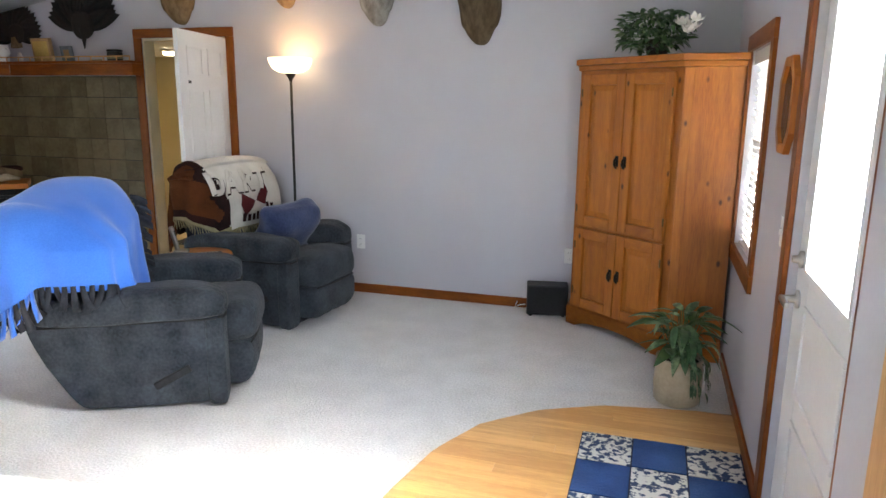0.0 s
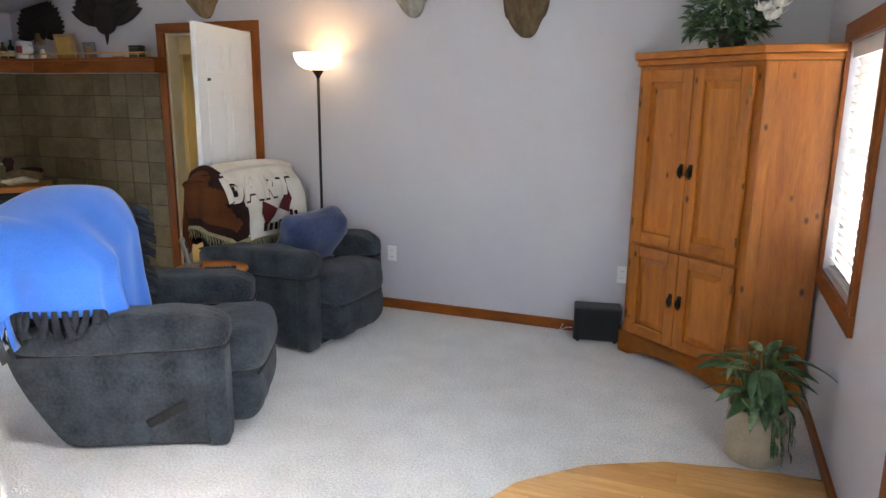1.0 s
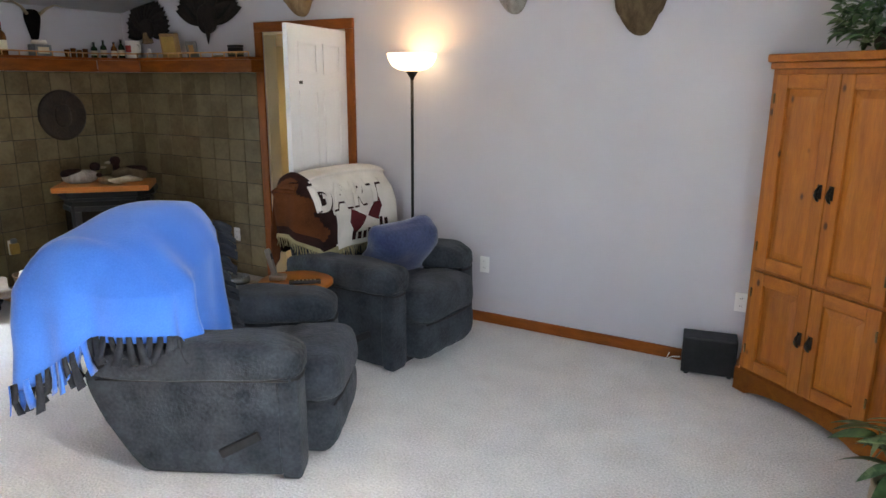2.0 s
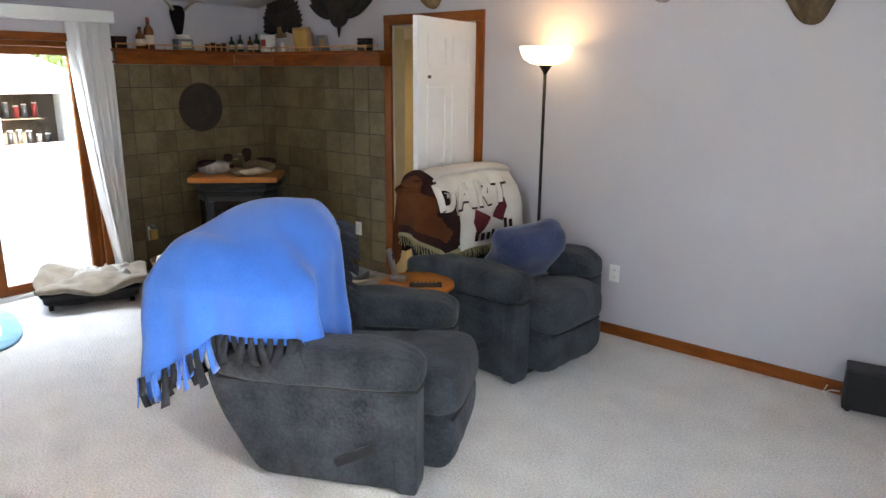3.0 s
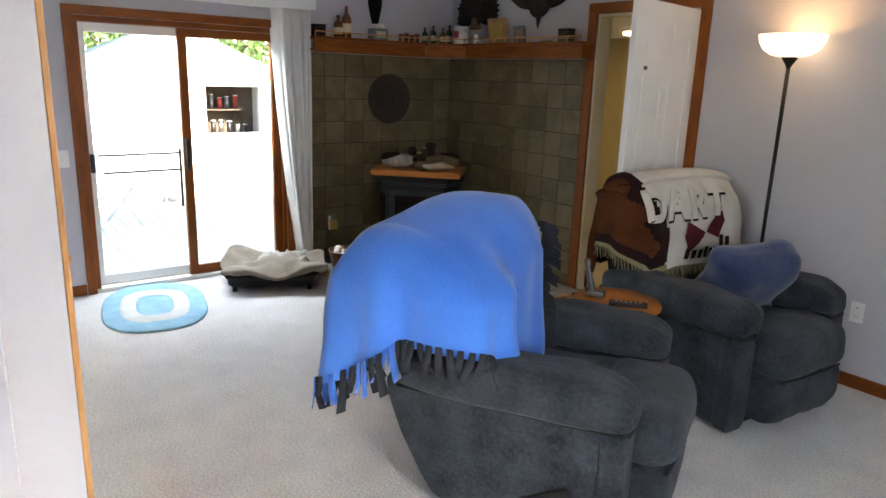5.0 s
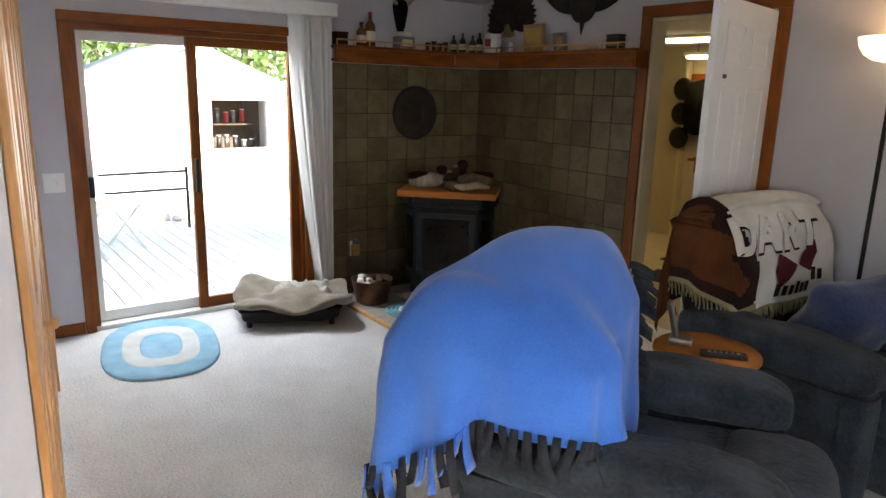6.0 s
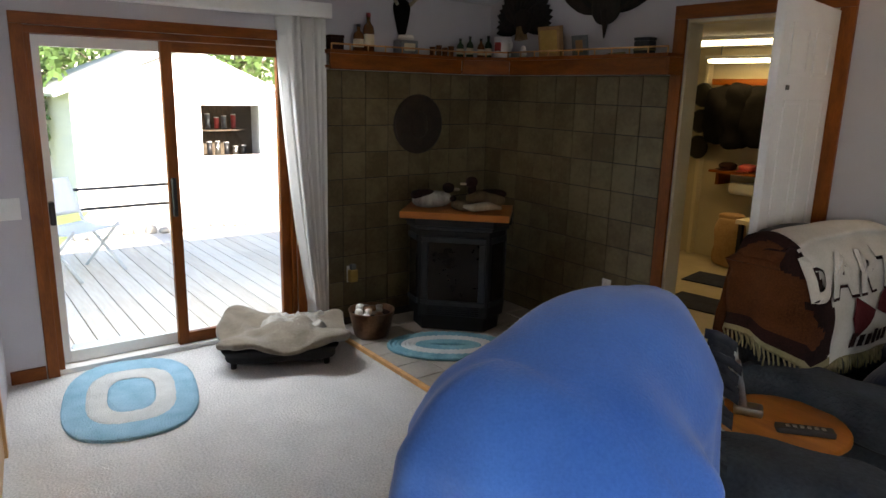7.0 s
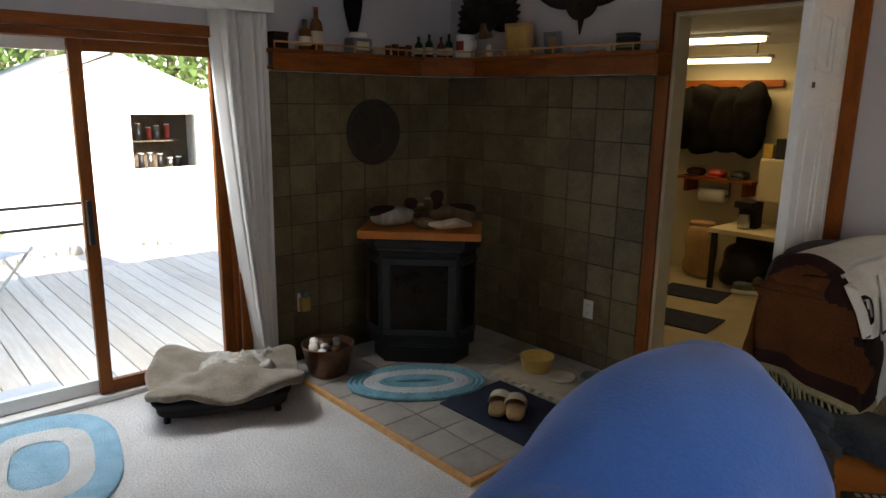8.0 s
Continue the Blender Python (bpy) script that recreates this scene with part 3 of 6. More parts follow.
def wall_plate(m, kind):
    t = thing("wall_" + kind, m, "white plastic %s plate on the wall" % ("electrical outlet" if kind == "outlet" else "double light switch"), kind, "wall plates")
    w = 0.036 if kind == "outlet" else 0.058
    part("plate", box(-w, w, 0.001, 0.007, -0.058, 0.058, 0.003), M_PLASTIC, t)
    if kind == "outlet":
        for dz in (-0.024, 0.024):
            s = part("socket", prism([(0.015 * math.cos(a), 0.013 * math.sin(a)) for a in [k * math.pi / 8 for k in range(16)]], 0, 0.003, 0, m=Matrix.Translation((0, 0.007, dz)) @ Matrix.Rotation(radians(-90), 4, "X")), M_PLASTIC, t)
            part("slot", box(-0.007, -0.0045, 0.0101, 0.0106, dz - 0.004, dz + 0.005, 0), M_BLACK, s)
            part("slot", box(0.0045, 0.007, 0.0101, 0.0106, dz - 0.004, dz + 0.005, 0), M_BLACK, s)
    else:
        for dx in (-0.023, 0.023):
            part("toggle", box(dx - 0.006, dx + 0.006, 0.007, 0.016, -0.012, 0.012, 0.002), M_PLASTIC, t)
    return t


wall_plate(Matrix.Translation((-1.51, NY, 0.425)) @ Matrix.Rotation(radians(180), 4, "Z"), "outlet")
wall_plate(Matrix.Translation((0.175, NY, 0.43)) @ Matrix.Rotation(radians(180), 4, "Z"), "outlet")
wall_plate(Matrix.Translation((-3.93, NY - 0.012, 0.365)) @ Matrix.Rotation(radians(180), 4, "Z"), "outlet")
wall_plate(Matrix.Translation((WX, 1.965, 0.965)) @ Matrix.Rotation(radians(-90), 4, "Z"), "switch")
wall_plate(Matrix.Translation((EX, 2.93, 1.08)) @ Matrix.Rotation(radians(90), 4, "Z"), "switch")

# closet with folding oak doors
t = thing("closet_door", CLO, "folding honey oak closet door with narrow panels", "door", "", "structure")
part("side_casing", box(0.014, 0.07, -0.014, -0.001, 0, 2.05, 0.003), M_OAK, t)
part("side_casing", box(2.80, 2.86, -0.018, -0.001, 0, 2.05, 0.003), M_OAK, t)
part("head_casing", box(0.014, 2.86, -0.018, -0.001, 2.0505, 2.11, 0.003), M_OAK, t)
for k in range(6):
    a = 0.0745 + 0.4535 * k
    for nm, b in (("stile", (a, a + 0.07, 0.02, 2.03)), ("stile", (a + 0.38, a + 0.448, 0.02, 2.03)), ("rail", (a + 0.07, a + 0.38, 0.02, 0.16)), ("rail", (a + 0.07, a + 0.38, 0.98, 1.08)), ("rail", (a + 0.07, a + 0.38, 1.93, 2.03))):
        part(nm, box(b[0], b[1], -0.006, 0.026, b[2], b[3], 0.003), M_OAK, t)
    part("panel", box(a + 0.07, a + 0.38, 0.004, 0.016, 0.16, 0.98, 0), M_OAK, t)
    part("panel", box(a + 0.07, a + 0.38, 0.004, 0.016, 1.08, 1.93, 0), M_OAK, t)
part("door_knob", lathe([(0.008, 0), (0.008, 0.02), (0.016, 0.028), (0.012, 0.036)], 14, m=Matrix.Translation((0.98, -0.006, 0.95)) @ Matrix.Rotation(radians(90), 4, "X")), M_OAK, t)

# ---- recliners ----
CH1 = pose(-1.841, 3.169, 0, 0, 0, 27) @ Matrix.Scale(1.03, 4)
CH2 = pose(-1.933, 4.561, 0, 0, 0, -5) @ Matrix.Scale(1.03, 4)


def recliner(m, label, lean, seed, dx, bh, bw):
    """A plush recliner that faces local +x; lean: how far the top of its back tips backwards."""
    t = thing("recliner", m, label, "armchair", "recliners")
    for s in (-1, 1):
        # flat upholstered side whose rear edge sweeps forward towards the floor
        def skirt(q, u, s=s):
            low = 1 - (u.z + 1) / 2
            return Vector((q.x + 0.22 * max(0.0, -u.x) * low ** 1.4, q.y + 0.010 * (1 - abs(u.z)) * s, q.z))
        part("side_panel", soft(-0.05, s * 0.348, 0.255, 0.44, 0.055, 0.235, 12, 12, 0.005, skirt, seed=seed), M_UPH, t)

        # padded arm: plump, gathered at the front end, falling gently towards the back
        def arm(q, u):
            front = max(0.0, u.x - 0.70) / 0.30
            tuck = 0.05 * math.sin(math.atan2(u.z, u.y) * 12) * front
            return Vector((q.x, q.y * (1 + 0.10 * u.x + tuck), q.z * (1 + tuck) + 0.012 * u.x - 0.022 * front * front - 0.015 * max(0.0, -u.x) ** 2))
        part("armrest", soft(-0.02, s * 0.335, 0.532, 0.445, 0.122, 0.084, 4.0, 24, 0.014, arm, seed=seed + s), M_UPH, t)
        part("arm_front", soft(0.372, s * 0.352, 0.245, 0.045, 0.068, 0.235, 8, 10, 0.004, seed=seed + 5), M_UPH, t)
        part("arm_seam", tube([(0.395, s * 0.352 - 0.075, 0.472), (0.414, s * 0.352 - 0.05, 0.464), (0.418, s * 0.352, 0.461), (0.414, s * 0.352 + 0.05, 0.464), (0.395, s * 0.352 + 0.075, 0.472)], 0.006, 6), M_UPHD, t, "dark piping under the arm end")
        part("side_welt", tube([(x, s * (0.412 + 0.006 * math.cos(x * 3)), 0.452 + 0.02 * x) for x in (-0.42, -0.2, 0.0, 0.2, 0.38)], 0.005, 6), M_UPHD, t, "stitched welt along the side")

    def seat(q, u):
        return Vector((q.x, q.y, q.z + 0.02 * u.x - 0.014 * (1 - u.y * u.y) * (u.z > 0)))
    part("seat_cushion", soft(0.04, 0, 0.385, 0.34, 0.235, 0.085, 5, 14, 0.012, seat, seed=seed + 2), M_UPH, t)

    def knee(q, u):
        gather = 0.06 * math.sin(math.atan2(u.z, u.x) * 10) * max(0.0, abs(u.y) - 0.80) / 0.20
        return Vector((q.x * (1 + gather) + 0.012 * (1 - u.z * u.z), q.y, q.z * (1 + gather) + 0.010 * noise.noise(Vector((q.x * 8, q.y * 8, seed)))))
    part("knee_roll", soft(0.385, 0, 0.378, 0.165, 0.272, 0.120, 3.8, 26, 0.012, knee, seed=seed + 3), M_UPH, t)

    def rest(q, u):
        pleat = 0.005 * math.sin(q.y * 55 + 1.5 * math.sin(q.z * 20)) * (u.x > 0) * u.z * u.z
        return Vector((q.x - 0.035 * (u.z < 0) * u.z * u.z + 0.012 * (1 - u.z * u.z) + pleat, q.y, q.z))
    part("footrest", soft(0.425, 0, 0.160, 0.105, 0.268, 0.118, 7, 24, 0.006, rest, seed=seed + 4), M_UPH, t)
    part("foot_welt", tube([(0.522, -0.235, 0.272), (0.534, -0.12, 0.270), (0.536, 0.0, 0.269), (0.534, 0.12, 0.270), (0.522, 0.235, 0.272)], 0.006, 6), M_UPHD, t, "dark seam above the footrest")
    part("base", box(-0.28, 0.36, -0.30, 0.30, 0.0, 0.06, 0.01), M_UPHD, t, "dark metal and cloth base")

    def back(q, u, w=1.0):
        zz = (q.z + bh) / (2 * bh)
        return Vector((q.x - lean * zz - 0.05 * (1 - u.y * u.y) * (u.x < 0) * 0.4, q.y * (1 - 0.10 * zz * zz), q.z))
    bk = part("backrest", soft(-0.285 + dx, 0, 0.34 + bh, 0.125, bw, bh, 4.2, 14, 0.010, back, seed=seed + 6), M_UPH, t)

    def lumbar(q, u):
        return Vector((q.x - lean * (0.25 + q.z), q.y, q.z))
    part("back_pillow", soft(-0.215 + dx, 0, 0.60, 0.09, bw - 0.055, 0.13, 3, 10, 0.012, lumbar, seed=seed + 7), M_UPH, bk)
    part("head_pillow", soft(-0.255 + dx - lean * 0.42, 0, 0.50 + bh, 0.10, bw - 0.07, 0.14, 3, 10, 0.012, seed=seed + 8), M_UPH, bk)
    lv = part("recline_lever", box(-0.02, 0.17, -0.012, 0.012, -0.020, 0.020, 0.009), M_UPHD, t, "dark wooden release lever")
    lv.matrix_basis = Matrix.Translation((0.10, -0.424, 0.14)) @ Matrix.Rotation(radians(-28), 4, "Y")
    return t


recliner(CH1, "slate grey plush recliner under a bright blue fleece blanket", 0.12, 1, 0.0, 0.265, 0.27)
recliner(CH2, "slate grey plush recliner with a patterned throw over its back", 0.12, 11, -0.10, 0.36, 0.325)

# blue blanket hanging over the first recliner's back
def run(marks, s):
    """Straight steps between (position, value) marks."""
    for (a, za), (b, zb) in zip(marks, marks[1:]):
        if s <= b:
            return za + (zb - za) * (s - a) / (b - a)
    return marks[-1][1]


HEM = ((0.0, 0.40), (0.05, 0.42), (0.12, 0.44), (0.18, 0.53), (0.22, 0.63), (0.33, 0.64), (0.37, 0.58), (0.41, 0.49), (0.46, 0.44), (0.53, 0.45), (0.62, 0.48), (0.76, 0.48), (0.86, 0.52), (0.91, 0.82), (1.0, 0.84))
LOOP = ((0.0, Vector((-0.08, 0.23, 0))), (0.10, Vector((-0.05, -0.14, 0))), (0.22, Vector((-0.01, -0.46, 0))), (0.37, Vector((-0.46, -0.58, 0))), (0.49, Vector((-0.74, -0.51, 0))), (0.62, Vector((-0.58, -0.05, 0))),
        (0.76, Vector((-0.47, 0.31, 0))), (0.90, Vector((-0.26, 0.36, 0))), (1.0, Vector((-0.08, 0.23, 0))))
SHOULDER = ((0.0, 0.93), (0.10, 0.88), (0.22, 0.80), (0.37, 0.87), (0.49, 0.85), (0.62, 0.84), (0.76, 0.90), (0.90, 0.97), (1.0, 0.93))
RIDGE_A, RIDGE_B = Vector((-0.47, -0.36, 1.03)), Vector((-0.25, 0.19, 1.075))


def smooth_run(marks, s, w, wrap=True):
    tot = None
    for d in range(-3, 4):
        x = s + w * d / 3
        x = x % 1.0 if wrap else min(1.0, max(0.0, x))
        v = run(marks, x)
        tot = v if tot is None else tot + v
    return tot / 7


def blanket(s, v):
    """s runs round the back from its front edge, v from the hem up to the crest."""
    p = smooth_run(LOOP, s, 0.075)
    zs = smooth_run(SHOULDER, s, 0.06)
    hm = smooth_run(HEM, s, 0.02, False)
    k = max(0.0, min(1.0, (p.y + 0.42) / 0.80))
    k = k * k * (3 - 2 * k)
    if v > 0.999:
        k = round(k * 36) / 36
    r = RIDGE_A + (RIDGE_B - RIDGE_A) * k + Vector((0, 0, 0.060 * math.sin(math.pi * k)))
    fold = math.sin(s * 40 + 1.3 * math.sin(s * 11)) * 0.55 + math.sin(s * 71 + 2.0) * 0.35
    deep = math.sin(s * 31 + 0.7) ** 3
    ends = min(1.0, s / 0.05, (1 - s) / 0.05)
    fold, deep = fold * ends, deep * ends
    away = Vector((p.x - r.x, p.y - r.y, 0)).normalized()
    if v < 0.6:
        f = v / 0.6
        z = hm + (zs - hm) * f
        q = p + away * ((0.006 + 0.058 * fold + 0.060 * deep) * (0.35 + 0.75 * (1 - f)))
    else:
        c = 1 - (v - 0.6) / 0.4
        z = r.z - (r.z - zs) * c ** 2.8
        q = Vector((r.x, r.y, 0)) * (1 - c) + p * c
        q += away * (0.006 + 0.058 * fold + 0.060 * deep) * 0.35 * c ** 2
        z += 0.008 * fold * c * (1 - c) * 4 * c
    w = 0.012 * noise.noise(Vector((q.x * 6, q.y * 6, z * 5)))
    return Vector((q.x + w, q.y + w, z + 0.5 * w))


t = thing("blue_blanket", CH1, "bright blue fleece blanket with dark knotted fringe, draped over a recliner", "blanket")
bm = grid(150, 48, blanket)
bmesh.ops.remove_doubles(bm, verts=bm.verts[:], dist=0.0008)
bmesh.ops.holes_fill(bm, edges=[e_ for e_ in bm.edges if len(e_.link_faces) == 1], sides=10)
bmesh.ops.recalc_face_normals(bm, faces=bm.faces[:])
for f_ in bm.faces:
    f_.smooth = True
for _ in range(6):
    bmesh.ops.smooth_vert(bm, verts=[v_ for v_ in bm.verts if v_.co.z > 0.90], factor=0.5, use_axis_x=True, use_axis_y=True, use_axis_z=True)
thicken(bm, bm.faces[:], bm.verts[:], 0.008)
part("cloth", bm, M_BLUE, t)
rnd = random.Random(4)
bm = bmesh.new()
bm2 = bmesh.new()
for k in range(104):
    s = 0.004 + k / 104 * 0.99
    p = blanket(s, 0.0)
    q = blanket(min(1, s + 0.006), 0.0)
    d = (q - p).normalized()
    L = 0.06 + 0.055 * rnd.random()
    sw = Vector((rnd.uniform(-0.04, 0.04), rnd.uniform(-0.04, 0.04), 0))
    outw = Vector((p.x + 0.45, p.y, 0)).normalized() * 0.012

    def strip(u, v, p=p, d=d, L=L, sw=sw, outw=outw):
        return p + outw + d * ((u - 0.5) * 0.030 * (0.7 + 0.5 * v)) + sw * v * v + Vector((0, 0, 0.03 - (L + 0.03) * v))
    grid(1, 4, strip, 0.004, bm if rnd.random() < 0.66 else bm2)
for e in range(34):      # fringe along the free front edge
    p = blanket(0.0, 0.66 * e / 34)
    sw, tw = rnd.uniform(-0.015, 0.015), rnd.uniform(0.05, 0.085)

    def strip(u, v, p=p, sw=sw, tw=tw):
        return p + Vector((0.004 + tw * v, 0.008 + 0.35 * tw * v + sw * v, -0.035 * v * v + (u - 0.5) * 0.026 + 0.008))
    grid(1, 3, strip, 0.004, bm)
tagged(part("fringe", bm, M_FRINGE, t, "dark knotted fringe"), kind="stuff")
tagged(part("fringe_light", bm2, M_BLUE, t, "blue strips of the fringe"), kind="stuff")

# patterned throw on the second recliner
LEAN2 = 0.12


def throw_xyz(u, v, off=0.0):
    """u across from the door side to the wall side, v from the lower front edge up over the top and down the rear."""
    y = -0.62 + 1.05 * u
    edge = max(0.0, (-0.31 - y) / 0.31)            # the part that hangs over the near side
    wob = 0.012 * math.sin(u * 21 + v * 4) + 0.008 * math.sin(v * 19 + u * 7)
    if v < 0.62:
        k = v / 0.62
        zb = 0.60 + 0.10 * min(1.0, edge * 1.6)
        z = zb + (1.06 - zb) * k
        x = -0.145 - LEAN2 * (z - 0.34) / 0.72 - 0.03 * (1 - math.sin(k * math.pi)) + wob * 0.7
        x -= 0.05 * max(0, k - 0.8) / 0.2
    elif v < 0.78:
        k = (v - 0.62) / 0.16
        z = 1.06 + 0.035 * math.sin(k * math.pi)
        x = -0.315 - 0.20 * k + wob * 0.5
    else:
        k = (v - 0.78) / 0.22
        z = 1.06 - 0.48 * k
        x = -0.515 - 0.05 * k + wob
    x += off * (1 if v < 0.62 else 0)
    z += off * (0.3 if v < 0.62 else 1)
    if edge > 0:
        x -= 0.30 * edge * (v < 0.62) * (1 - 0.3 * max(0, v - 0.4) / 0.22)
        z -= 0.02 * edge + 0.22 * edge * max(0.0, v - 0.3)
        y = -0.31 - 0.085 * min(1.0, edge * 2.5) ** 0.6 + 0.01 * math.sin(edge * 9 + v * 5)
    z -= 0.035 * (abs(u - 0.62) / 0.38) ** 3 * (u > 0.3)
    return Vector((x, y, z))


t = thing("patterned_throw", CH2, "woven throw in cream, rust brown and black with bold lettering", "throw")
M_CREAMW = ramp_mat("cream_weave", (0.52, 0.49, 0.44), (0.68, 0.65, 0.60), 0.95, 6, 160, bump=0.5, bump_dist=0.003, spec=0.1)
M_RUST = ramp_mat("rust_weave", (0.055, 0.018, 0.008), (0.135, 0.045, 0.016), 0.95, 4, 160, bump=0.5, bump_dist=0.003, spec=0.1)
M_DARKW = ramp_mat("black_weave", (0.012, 0.008, 0.008), (0.04, 0.016, 0.014), 0.95, 5, 160, bump=0.5, bump_dist=0.003, spec=0.1)
M_MAROON = ramp_mat("maroon_weave", (0.07, 0.012, 0.014), (0.12, 0.022, 0.024), 0.95, 5, 160, bump=0.5, bump_dist=0.003, spec=0.1)
M_GOLD = ramp_mat("khaki_weave", (0.20, 0.17, 0.09), (0.33, 0.29, 0.17), 0.95, 9, 160, bump=0.5, bump_dist=0.003, spec=0.1)
me_bm = grid(56, 72, throw_xyz, 0.006)
for j_, f_ in enumerate(me_bm.faces):       # bands woven along the edges and between the colour fields
    j_ = j_ % (56 * 72)
    uu, vv = (j_ // 72) / 56, (j_ % 72) / 72
    bend = 0.36 + 0.06 * math.sin(vv * 7) - 0.10 * max(0.0, vv - 0.55) + 0.16 * max(0.0, 0.25 - vv)
    if vv < 0.03 and uu < 0.42:
        f_.material_index = 3
    elif vv < 0.115 and uu < bend:
        f_.material_index = 2
    elif uu < bend - 0.115 - 0.03 * math.sin(vv * 26):
        f_.material_index = 1
    elif uu < bend:
        f_.material_index = 2
cl = part("cloth", me_bm, M_CREAMW, t)
for mt in (M_RUST, M_DARKW, M_GOLD):
    cl.data.materials.append(mt)


def on_throw(bm_, y0, z0, off=0.007):
    """Lay flat shapes, drawn in y and z, onto the throw's front."""
    for v_ in bm_.verts:
        y, z = y0 + v_.co.x, z0 + v_.co.y
        u = (y + 0.62) / 1.05
        v = 0.62 * (z + 0.035 * (abs(u - 0.62) / 0.38) ** 3 * (u > 0.3) - 0.60) / 0.46
        v_.co = throw_xyz(u, max(0.0, min(0.615, v)), off + v_.co.z)
    return bm_


def letters(txt, size):
    cu = bpy.data.curves.new("lettering", "FONT")
    cu.body, cu.size, cu.extrude, cu.offset = txt, size, 0.0015, 0.010
    tmp = bpy.data.objects.new("lettering", cu)
    scene.collection.objects.link(tmp)
    dg = bpy.context.evaluated_depsgraph_get()
    me = bpy.data.meshes.new_from_object(tmp.evaluated_get(dg))
    bm_ = bmesh.new()
    bm_.from_mesh(me)
    bpy.data.objects.remove(tmp)
    return bm_


x_at = -0.335
for ch in "DART":
    for mt, nm, dx, dz, off in ((M_DARKW, "letter_shadow", 0.010, -0.012, 0.006), (M_CREAMW, "letter", 0.0, 0.0, 0.011)):
        b_ = letters(ch, 0.205)
        bmesh.ops.subdivide_edges(b_, edges=b_.edges[:], cuts=1)
        part(nm, on_throw(b_, x_at + dx, 0.862 + dz, off), mt, t, "cream block letter" if nm == "letter" else "black letter shadow")
    x_at += 0.160
for sgn in (-1, 1):
    bm = bmesh.new()
    bx_, bz_ = 0.10, 0.775
    vs = [bm.verts.new((sgn * 0.008, 0.0, 0)), bm.verts.new((sgn * 0.14, 0.085 * 1 + 0.02 * sgn, 0)), bm.verts.new((sgn * 0.165, 0.015 + 0.03 * sgn, 0)), bm.verts.new((sgn * 0.12, -0.075 + 0.03 * sgn, 0))]
    bm.faces.new(vs if sgn > 0 else vs[::-1])
    bmesh.ops.subdivide_edges(bm, edges=bm.edges[:], cuts=4, use_grid_fill=True)
    part("emblem", on_throw(bm, bx_, bz_, 0.010), M_MAROON, t, "dark maroon bow-tie emblem")
for k in range(8):       # second line of lettering, too small to read
    bm = box(0, 0.028, 0, 0.05 if k % 3 else 0.062, -0.001, 0.001, 0)
    part("lettering_bar", on_throw(bm, -0.04 + 0.045 * k, 0.635 + 0.05 * (k > 5), 0.009), M_DARKW, t, "black woven bar of lettering")
rnd = random.Random(8)
bm = bmesh.new()
for k in range(70):
    p = throw_xyz(k / 69, 0.0)
    L = 0.045 + 0.02 * rnd.random()
    tube([p + Vector((0.004, 0, 0.004)), p + Vector((0.014, rnd.uniform(-0.006, 0.006), -L * 0.5)), p + Vector((0.016, rnd.uniform(-0.012, 0.012), -L))], [0.0045, 0.004, 0.003], 5, bm)
tagged(part("fringe", bm, M_GOLD, t, "khaki yarn fringe"), kind="stuff")

# navy cushion lying in the second recliner
t = thing("throw_pillow", CH2 @ pose(0.06, 0.10, 0.60, 6, -58, -24), "navy blue plush cushion lying on a recliner seat", "cushion")


def pinch(q, u):
    k = 1 + 0.05 * (u.x * u.x * u.y * u.y)
    return Vector((q.x * k, q.y * k, q.z * (1 - 0.45 * max(abs(u.x), abs(u.y)) ** 3)))


part("pillow", soft(0, 0, 0, 0.210, 0.245, 0.135, 3.8, 22, 0.024, pinch), M_NAVY, t)

# round side table between the recliners
t = thing("side_table", pose(-2.09, 3.905, 0), "round honey oak side table between the recliners", "table")
part("tabletop", lathe([(0.005, 0.525), (0.205, 0.525), (0.215, 0.532), (0.215, 0.545), (0.208, 0.552), (0.005, 0.552)], 40), M_PINEH, t)
for k in range(4):
    a = radians(45 + 90 * k)
    part("leg", tube([(0.13 * math.cos(a), 0.13 * math.sin(a), 0.525), (0.16 * math.cos(a), 0.16 * math.sin(a), 0.0)], [0.022, 0.014], 10), M_OAK, t)
part("apron", lathe([(0.15, 0.47), (0.155, 0.47), (0.155, 0.5245), (0.15, 0.5245)], 32), M_OAK, t)
t = thing("cordless_phone", pose(-2.19, 3.86, 0.552, 0, 0, 30), "silver and black cordless phone standing in its cradle", "phone")
part("cradle", box(-0.045, 0.05, -0.035, 0.035, 0, 0.03, 0.01), M_CHROME, t)
part("handset", box(-0.012, 0.014, -0.024, 0.024, 0.0, 0.165, 0.008, m=pose(-0.015, 0, 0.022, 0, -14, 0)), M_CHROME, t, "silver handset")
part("screen", box(0.0145, 0.016, -0.016, 0.016, 0.10, 0.135, 0.0, m=pose(-0.015, 0, 0.022, 0, -14, 0)), M_BLACK, t)
t = thing("remote_control", pose(-2.0, 3.88, 0.552, 0, 0, 40), "black television remote control on the side table", "remote")
part("shell", box(-0.09, 0.09, -0.024, 0.024, 0, 0.02, 0.006), M_BLACK, t)
for k in range(6):
    part("button", box(-0.06 + 0.022 * k, -0.048 + 0.022 * k, -0.008, 0.008, 0.02, 0.0225, 0.001), M_CHROME, t)

